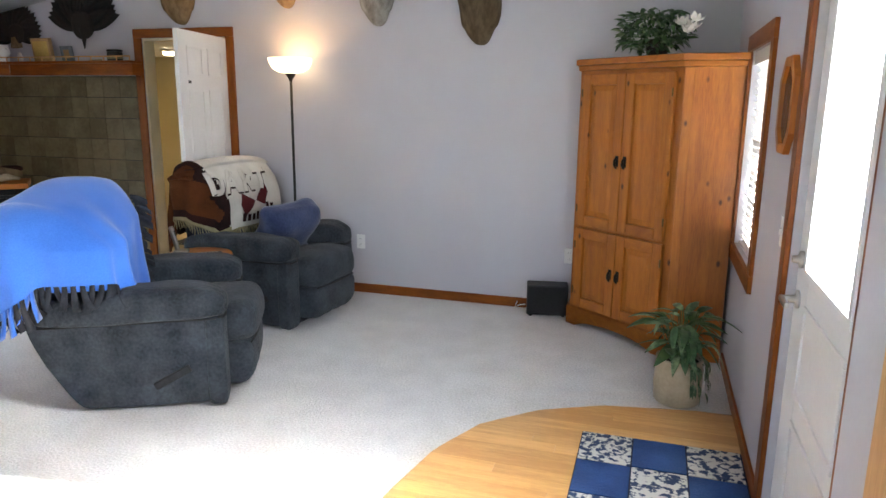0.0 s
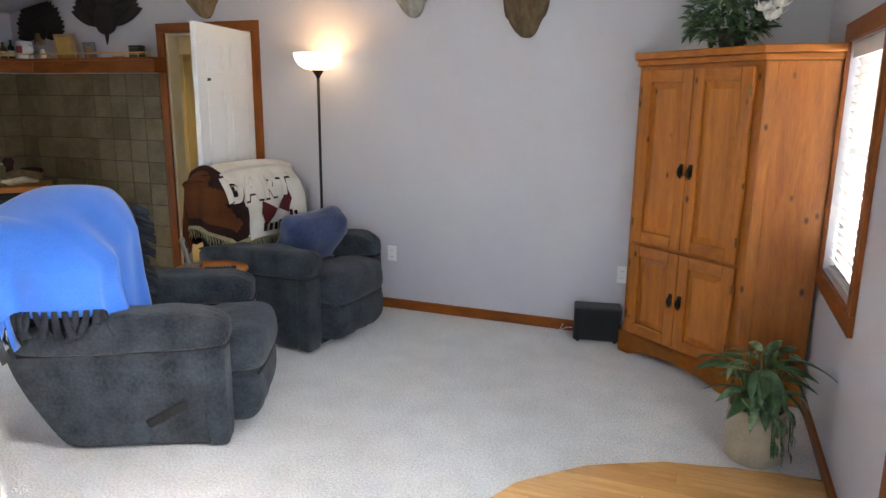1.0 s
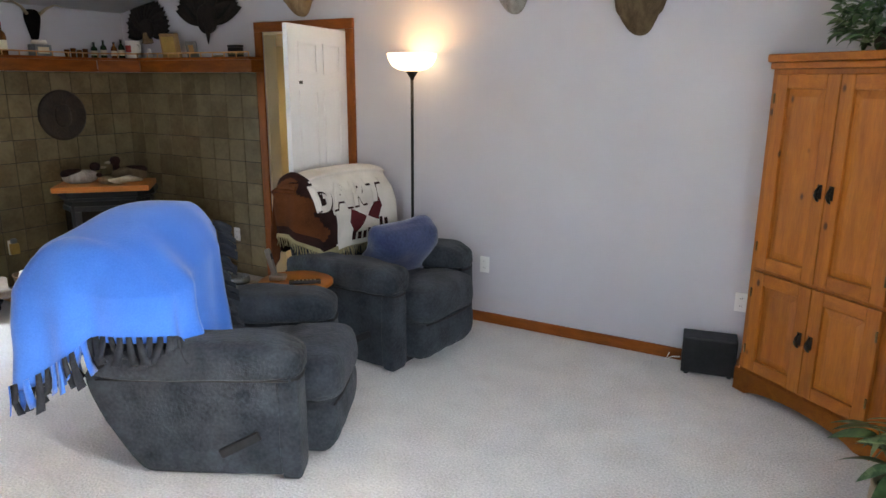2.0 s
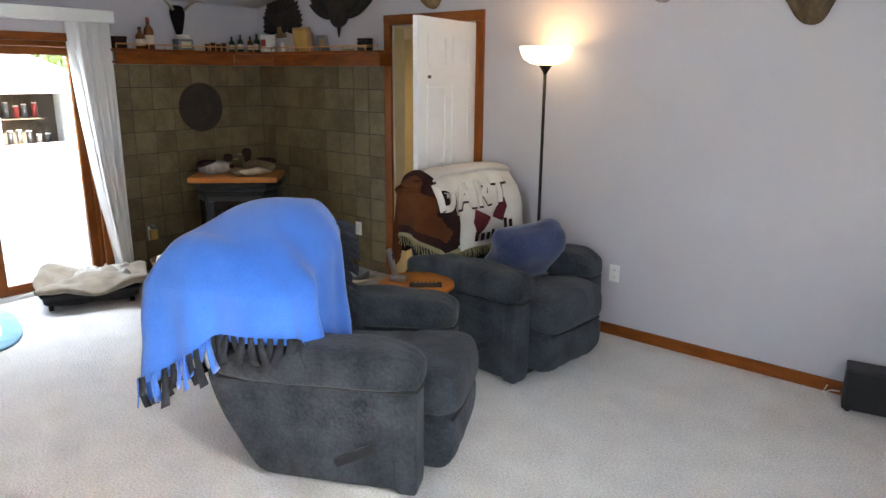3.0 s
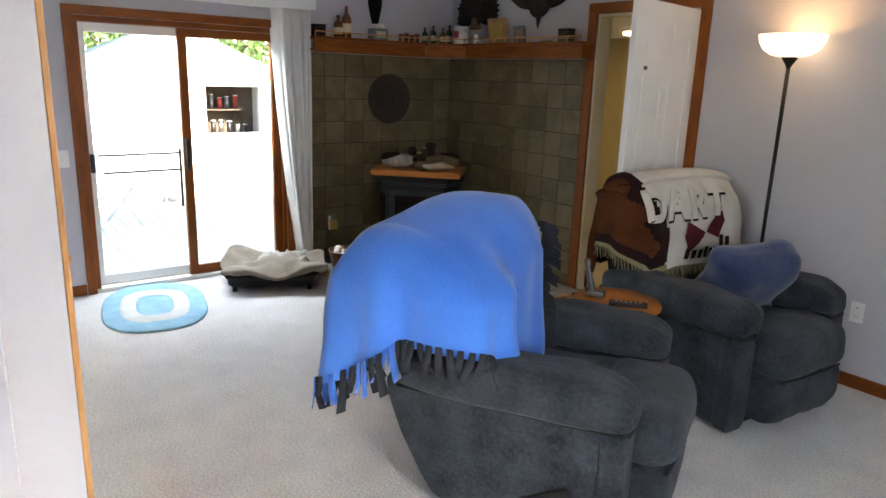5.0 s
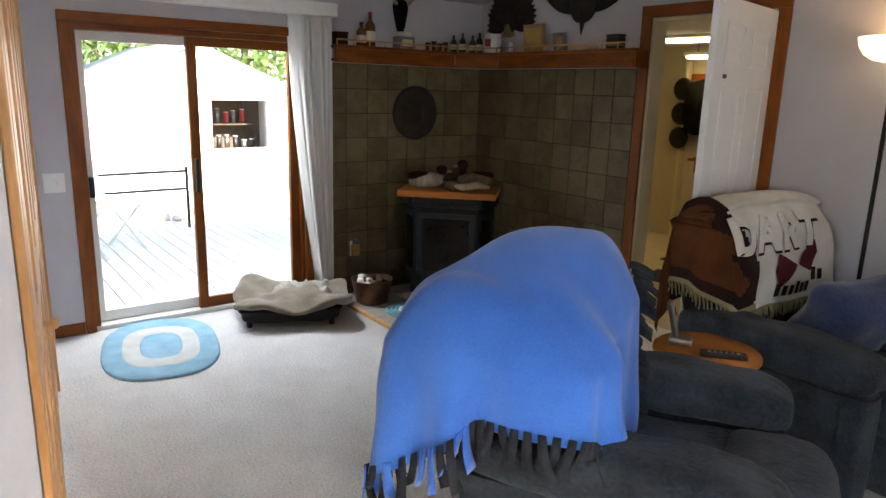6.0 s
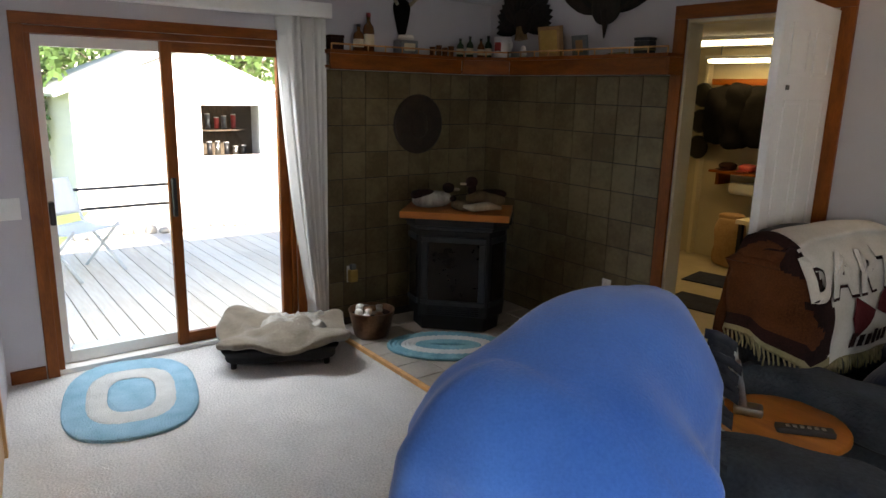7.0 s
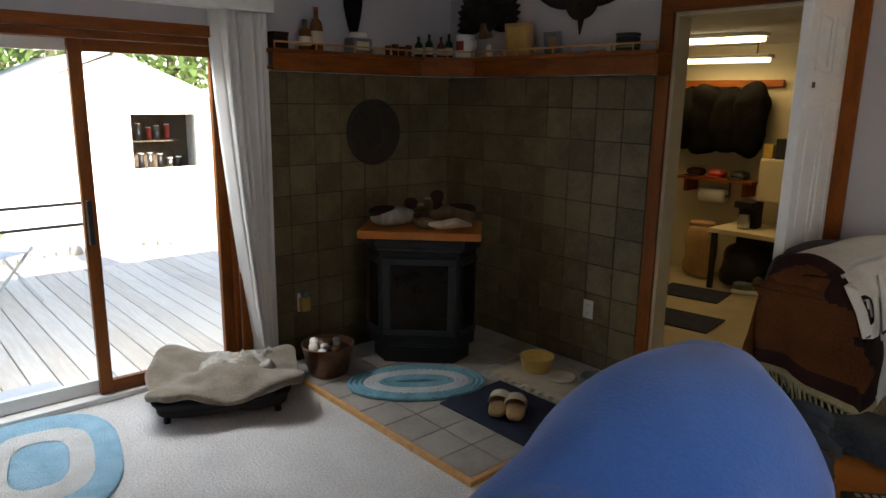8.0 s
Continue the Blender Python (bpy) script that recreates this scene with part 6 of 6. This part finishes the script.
for (x, y, a) in ((-4.33, 7.25, 10), (-4.02, 6.5, 8)):
    t = thing("floor_mat", pose(x, y, 0, 0, 0, a), "dark rubber mat on the vinyl floor", "mat", "back room mats")
    part("mat_body", box(-0.26, 0.26, -0.2, 0.2, 0.001, 0.012, 0.004), M_MATB, t)
t = thing("trainer", pose(-4.02, 7.60, 0, 0, 0, 30), "pale grey trainer lying on the vinyl floor", "shoe")
part("sole", soft(0, 0, 0.02, 0.14, 0.05, 0.02, 3, 7), M_PLASTIC, t)
part("upper", soft(-0.03, 0, 0.07, 0.10, 0.045, 0.045, 2.4, 7, 0.006), M_PEWTER, t)
t = thing("wheel_rack", pose(-5.16, BY1 - 0.05, 0), "cream upright rack of dark wheels on the back wall", "rack")
part("upright", box(-0.02, 0.02, -0.04, 0.04, 0, 1.95, 0.003), M_CREAM, t)
for z in (1.12, 1.38, 1.64):
    part("wheel", lathe([(0.03, -0.02), (0.10, -0.02), (0.12, 0), (0.10, 0.02), (0.03, 0.02)], 22, m=pose(0.0, -0.07, z, 90, 0, 0)), M_METALB, t)

# ---- outdoors, seen through the sliding door ----
M_GRASS = ramp_mat("sunlit_grass", (0.09, 0.13, 0.035), (0.20, 0.24, 0.09), 0.9, 2, 60, bump=0.8)
M_DECK = ramp_mat("bleached_deck_board", (0.68, 0.58, 0.45), (0.82, 0.74, 0.61), 0.8, 4, 30, (1, 10, 1), 0.3, 0.004, random=0.3)
M_SIDING = ramp_mat("white_siding", (0.72, 0.72, 0.71), (0.8, 0.8, 0.79), 0.6, 2, 60, (1, 1, 8), 0.1)
M_ROOFM = ramp_mat("pale_metal_roof", (0.45, 0.45, 0.45), (0.58, 0.58, 0.58), 0.45, 3, 40)
M_BARK = ramp_mat("bark", (0.06, 0.045, 0.03), (0.14, 0.11, 0.08), 0.95, 8, 50, (3, 3, 1), 0.8)
M_TREELEAF = ramp_mat("tree_leaf", (0.05, 0.11, 0.025), (0.13, 0.21, 0.06), 0.6, 1.2, 40, bump=0)
bm = bmesh.new()
bmesh.ops.create_grid(bm, x_segments=8, y_segments=8, size=400)
for v in bm.verts:
    v.co.z = -0.55
setting("ground", bm, M_GRASS, "sunlit lawn reaching to the horizon", "ground")
# pale slab added over the lawn, the glare of daylight put into its colour
M_YARD = ramp_mat("glare_pale_ground", (0.42, 0.40, 0.36), (0.62, 0.60, 0.55), 0.95, 3, 90, bump=0.6)
YARD = [(-8.75, 3.2), (-8.9, 9.5), (-10.5, 12.0), (-13.9, 12.0), (-13.9, 3.75), (-12.4, 3.3), (-10.6, 2.7)]
setting("yard", prism(YARD, -0.56, -0.535, 0), M_YARD, "pale ground added over the lawn before the shed, daylight glare in its colour", "yard")
t = thing("deck", pose(0, 0, 0), "weathered wooden deck outside the sliding door", "deck", "", "structure")
me = mesh_of(box(-1.55, 1.55, -0.066, 0.066, -0.02, 0.02, 0.004), "deck_board", M_DECK)
for k in range(34):
    piece("deck_board", me, t, pose(WX - 0.30 - 1.55, 0.4 + 0.14 * k, -0.08))
for k in range(3):
    part("joist", box(WX - 3.3 + 1.3 * k, WX - 3.25 + 1.3 * k, 0.35, 5.1, -0.54, -0.101, 0), M_DECK, t)
for y in (0.45, 3.68):
    part("rail_post", box(WX - 3.335, WX - 3.305, y - 0.015, y + 0.015, -0.54, 0.64, 0.003), M_METALB, t)
for z in (0.58, 0.38):
    part("rail_cable", tube([(WX - 3.32, 0.4, z - 0.01), (WX - 3.32, 3.68, z + 0.01)], 0.015, 8), M_BLACK, t)
t = thing("deck_mat", pose(-5.70, 2.48, -0.058), "small grey mat on the deck by the sliding door", "mat")
part("mat_pile", soft(0, 0, 0.008, 0.16, 0.22, 0.009, 8, 10, 0.003), M_ROOFM, t)
t = thing("deck_chair", pose(-7.75, 2.66, -0.06, 0, 0, 35), "pale folding chair standing on the deck", "chair")
for s in (-0.25, 0.25):
    part("leg", tube([(-0.22, s, 0), (0.20, s, 0.45)], 0.014, 8), M_VINYL, t)
    part("leg", tube([(0.24, s, 0), (-0.22, s, 0.45), (-0.36, s, 0.82)], 0.014, 8), M_VINYL, t)
part("seat", grid(8, 8, lambda u, v: Vector((-0.20 + 0.42 * u, -0.25 + 0.5 * v, 0.43 - 0.03 * math.sin(u * 3.1))), 0.012), M_VINYL, t)
part("backrest", grid(8, 8, lambda u, v: Vector((-0.24 - 0.11 * u - 0.02 * math.sin(3.1 * v), -0.25 + 0.5 * v, 0.5 + 0.32 * u)), 0.012), M_VINYL, t)
# white gabled shed
BXF = -14.0
t = thing("white_shed", pose(0, 0, 0), "white-sided gabled shed with an open window", "shed")
Y0, Y1, YM, ZE, ZA = 3.62, 7.30, 5.55, 1.45, 2.20
wy0, wy1, wz0, wz1 = 5.76, 6.88, 0.30, 1.25
for a in ((Y0, wy0, -0.55, ZE), (wy1, Y1, -0.55, ZE), (wy0, wy1, -0.55, wz0), (wy0, wy1, wz1, ZE)):
    part("wall", box(BXF - 0.1, BXF, a[0], a[1], a[2], a[3], 0), M_SIDING, t)
bm = bmesh.new()
tri = [(Y0, ZE), (Y1, ZE), (YM, ZA + 0.02)]
f0 = [bm.verts.new((BXF, y, z)) for y, z in tri]
f1 = [bm.verts.new((BXF - 0.1, y, z)) for y, z in tri]
bm.faces.new(f0), bm.faces.new(f1[::-1])
for k in range(3):
    bm.faces.new((f0[k], f1[k], f1[(k + 1) % 3], f0[(k + 1) % 3]))
part("gable", bm, M_SIDING, t)
part("side_wall", box(BXF - 5, BXF - 0.1, Y0, Y0 + 0.1, -0.55, ZE, 0), M_SIDING, t)
part("side_wall", box(BXF - 5, BXF - 0.1, Y1 - 0.1, Y1, -0.55, ZE, 0), M_SIDING, t)
part("back_wall", box(BXF - 5.1, BXF - 5, Y0, Y1, -0.55, ZE, 0), M_SIDING, t)
for (ya, yb) in ((Y0 - 0.25, YM), (Y1 + 0.25, YM)):
    za = ZA + (ZE - ZA) * (abs(ya - YM) / ((Y1 - Y0) / 2)) + 0.05
    part("roof", grid(1, 1, lambda u, v, ya=ya, yb=yb, za=za: Vector((BXF + 0.2 - 5.5 * u, ya + (yb - ya) * v, za + (ZA + 0.07 - za) * v)), 0.06), M_ROOFM, t)
for k in range(14):     # lapped siding shadow lines
    z = -0.45 + 0.13 * k
    if z < ZE - 0.05:
        for (ya, yb) in (((Y0, wy0), (wy1, Y1)) if wz0 - 0.08 < z < wz1 + 0.08 else ((Y0, Y1),)):
            part("siding_lap", box(BXF, BXF + 0.012, ya, yb, z, z + 0.118, 0.004), M_SIDING, t)
w = part("window_trim", box(BXF + 0.0125, BXF + 0.03, wy0 - 0.06, wy1 + 0.06, wz1, wz1 + 0.06, 0.003), M_SIDING, t)
part("shelf", box(BXF - 1.2, BXF - 0.8, wy0, wy1, 0.72, 0.75, 0), M_BARK, t)
part("inner_back", box(BXF - 1.3, BXF - 1.25, Y0 + 0.1, Y1 - 0.1, -0.5, 1.4, 0), M_BARK, t)
part("bench", box(BXF - 1.2, BXF - 0.4, wy0 - 0.2, wy1 + 0.2, 0.18, 0.22, 0), M_BARK, t)
rnd = random.Random(6)
for k in range(12):
    y = wy0 + 0.10 + 0.085 * k + rnd.uniform(-0.02, 0.02)
    lowr = k % 2
    h = rnd.uniform(0.14, 0.34)
    t2 = thing("tool_can", pose(BXF - (0.7 if lowr else 1.0), y, 0.22 if lowr else 0.75), "metal tin standing in the shed", "tin", "shed tins")
    part("can", lathe([(0.004, 0), (0.05, 0), (0.05, h), (0.004, h)], 12), (M_PEWTER, M_CHROME, M_REDP, M_BLACK)[k % 4], t2)
    part("can_lid", lathe([(0.052, h), (0.052, h + 0.012), (0.004, h + 0.012)], 12), M_PLASTIC, t2)
# pickup beside the shed
t = thing("pickup_truck", pose(-15.2, 8.30, -0.55, 0, 0, 92), "white and red pickup parked beside the shed", "truck")
part("body", soft(0, 0, 0.62, 0.95, 2.1, 0.34, 6, 8), M_PLASTIC, t)
part("cab", soft(0, -0.2, 1.15, 0.85, 0.85, 0.32, 4, 8), M_REDP, t)
part("windscreen", soft(0, 0.05, 1.17, 0.78, 0.65, 0.22, 4, 7), M_STOVEGLASS, t)
for sx in (-0.85, 0.85):
    for sy in (-1.3, 1.3):
        wh = part("wheel", lathe([(0.05, -0.1), (0.34, -0.1), (0.36, -0.05), (0.36, 0.05), (0.34, 0.1), (0.05, 0.1)], 20, m=pose(sx, sy, 0.36, 0, 90, 0)), M_BLACK, t)
        part("rim", lathe([(0.02, -0.105), (0.2, -0.105), (0.2, 0.105), (0.02, 0.105)], 16, m=pose(sx, sy, 0.36, 0, 90, 0)), M_CHROME, wh)


def tree(x, y, h, r, seed):
    rn = random.Random(seed)
    t = thing("tree", pose(x, y, -0.55), "leafy green deciduous tree behind the shed", "tree", "trees")
    bm = tube([(0, 0, 0), (0.1, 0.05, h * 0.3), (0.0, 0.15, h * 0.6), (0.1, 0, h * 0.85)], [0.22, 0.17, 0.11, 0.03], 8)
    tips = []
    for k in range(12):
        a, z = rn.uniform(0, 6.28), h * rn.uniform(0.25, 0.8)
        q = Vector((r * 0.75 * math.cos(a), r * 0.75 * math.sin(a), z + h * rn.uniform(0.05, 0.2)))
        tube([(0.05, 0.05, z), (q.x * 0.5, q.y * 0.5, z + h * 0.06), q], [0.07, 0.04, 0.012], 6, bm)
        tips.append(q)
    part("trunk", bm, M_BARK, t)
    vs, fs = [], []
    for k in range(2600):
        c = rn.choice(tips)
        q = c + Vector((rn.gauss(0, r * 0.33), rn.gauss(0, r * 0.33), rn.gauss(0, h * 0.11)))
        s = rn.uniform(0.07, 0.17)
        n1 = Vector((rn.gauss(0, 1), rn.gauss(0, 1), rn.gauss(0, 1))).normalized()
        n2 = n1.orthogonal().normalized()
        b = len(vs)
        vs += [q - n1 * s, q + n2 * s * 0.5, q + n1 * s, q - n2 * s * 0.5]
        fs.append((b, b + 1, b + 2, b + 3))
    me = bpy.data.meshes.new("crown")
    me.from_pydata([tuple(v) for v in vs], [], fs)
    me.materials.append(M_TREELEAF)
    ob = new("crown", me)
    ob.parent = t
    ob["kind"] = "stuff"


for k, (x, y, h, r) in enumerate(((-24, 2.0, 6.5, 2.6), (-23, 6.5, 6.0, 2.6), (-25, 10.5, 7.5, 3.0), (-22, -1.5, 6.0, 2.4), (-30, 5.0, 9.0, 3.6), (-29, 12.5, 9, 3.4), (-31, 0.0, 9, 3.5), (-17.5, 2.4, 3.2, 1.3), (-24, 14.5, 7, 2.8))):
    tree(x, y, h, r, 40 + k)
# low garden edging
t = thing("garden_edging", pose(-11.5, 4.4, -0.535), "row of pale stones edging a flower bed", "edging")
rnd = random.Random(9)
for k in range(16):
    part("stone", soft(0.1 * math.sin(k), -1.2 + 0.16 * k, 0.05, 0.07, 0.08, rnd.uniform(0.05, 0.09), 2.4, 5, 0.012, seed=k), M_FTILE, t)

# ---- tile and plank pieces ----
TS = 0.182
bk = setting("tile_backing_west", box(WX + 0.0005, WX + 0.006, 3.74, NY - 0.0005, 0.001, TZ1, 0), M_GROUT, "grout bed of the tiled wall", "tile wall")
bk2 = setting("tile_backing_north", box(WX + 0.0065, -3.592, NY - 0.006, NY - 0.0005, 0.001, TZ1, 0), M_GROUT, "grout bed of the tiled wall", "tile wall")
tile_w = mesh_of(box(0.0, 0.0065, 0.0, TS - 0.006, 0.0, TS - 0.006, 0.0018), "tile", M_TILE)
tile_n = mesh_of(box(0.0, TS - 0.006, -0.0065, 0.0, 0.0, TS - 0.006, 0.0018), "tile", M_TILE)
rows_z = [TZ1 - TS * (k + 1) + 0.003 for k in range(9)]
low = rows_z[-1] - 0.009
short_w = mesh_of(box(0.0, 0.0065, 0.0, TS - 0.006, 0.0, low, 0.0018), "tile", M_TILE)
short_n = mesh_of(box(0.0, TS - 0.006, -0.0065, 0.0, 0.0, low, 0.0018), "tile", M_TILE)
for z in rows_z + [0.003]:
    last = z < 0.01
    for k in range(8):
        piece("tile", short_w if last else tile_w, bk, Matrix.Translation((WX + 0.006, NY - 0.012 - TS * (k + 1), z)))
    for k in range(9):
        piece("tile", short_n if last else tile_n, bk2, Matrix.Translation((-3.594 - TS * (k + 1), NY - 0.006, z)))
FT = 0.205
ft = mesh_of(box(0, FT - 0.007, 0, FT - 0.007, 0, 0.008, 0.002), "tile", M_FTILE)
nx, ny = 8, 7
for j in range(ny):
    for k in range(nx):
        piece("tile", ft, hearth, Matrix.Translation((HX1 - 0.033 - FT * (k + 1) + 0.003, HY0 + 0.034 + FT * j, 0.0142)))
# oak strips of the entry floor, laid along x and cut to the rounded edge


def west_edge(y):
    pts_ = sorted([(p[1], p[0]) for p in ENTRY[:9]])
    for (ya, xa), (yb, xb) in zip(pts_, pts_[1:]):
        if ya <= y <= yb:
            return xa + (xb - xa) * (y - ya) / max(1e-6, yb - ya)
    return 1.18


rnd = random.Random(12)
PW = 0.082
for j in range(64):
    y0 = -1.58 + PW * j
    y1 = y0 + PW - 0.0012
    if y1 > 3.68:
        break
    xa, xb = west_edge(max(-1.6, y0)), west_edge(min(3.68, y1))
    x = 1.208
    while True:
        L = rnd.uniform(0.5, 1.1)
        x2 = x - L
        done = x2 < max(xa, xb) + 0.15
        poly = [(x, y0), (x, y1), (xb, y1), (xa, y0)] if done else [(x, y0), (x, y1), (x2, y1), (x2, y0)]
        part("plank", prism(poly, 0.0082, 0.0125, 0), M_OAKFLOOR, entry_floor)
        if done:
            break
        x = x2 - 0.001
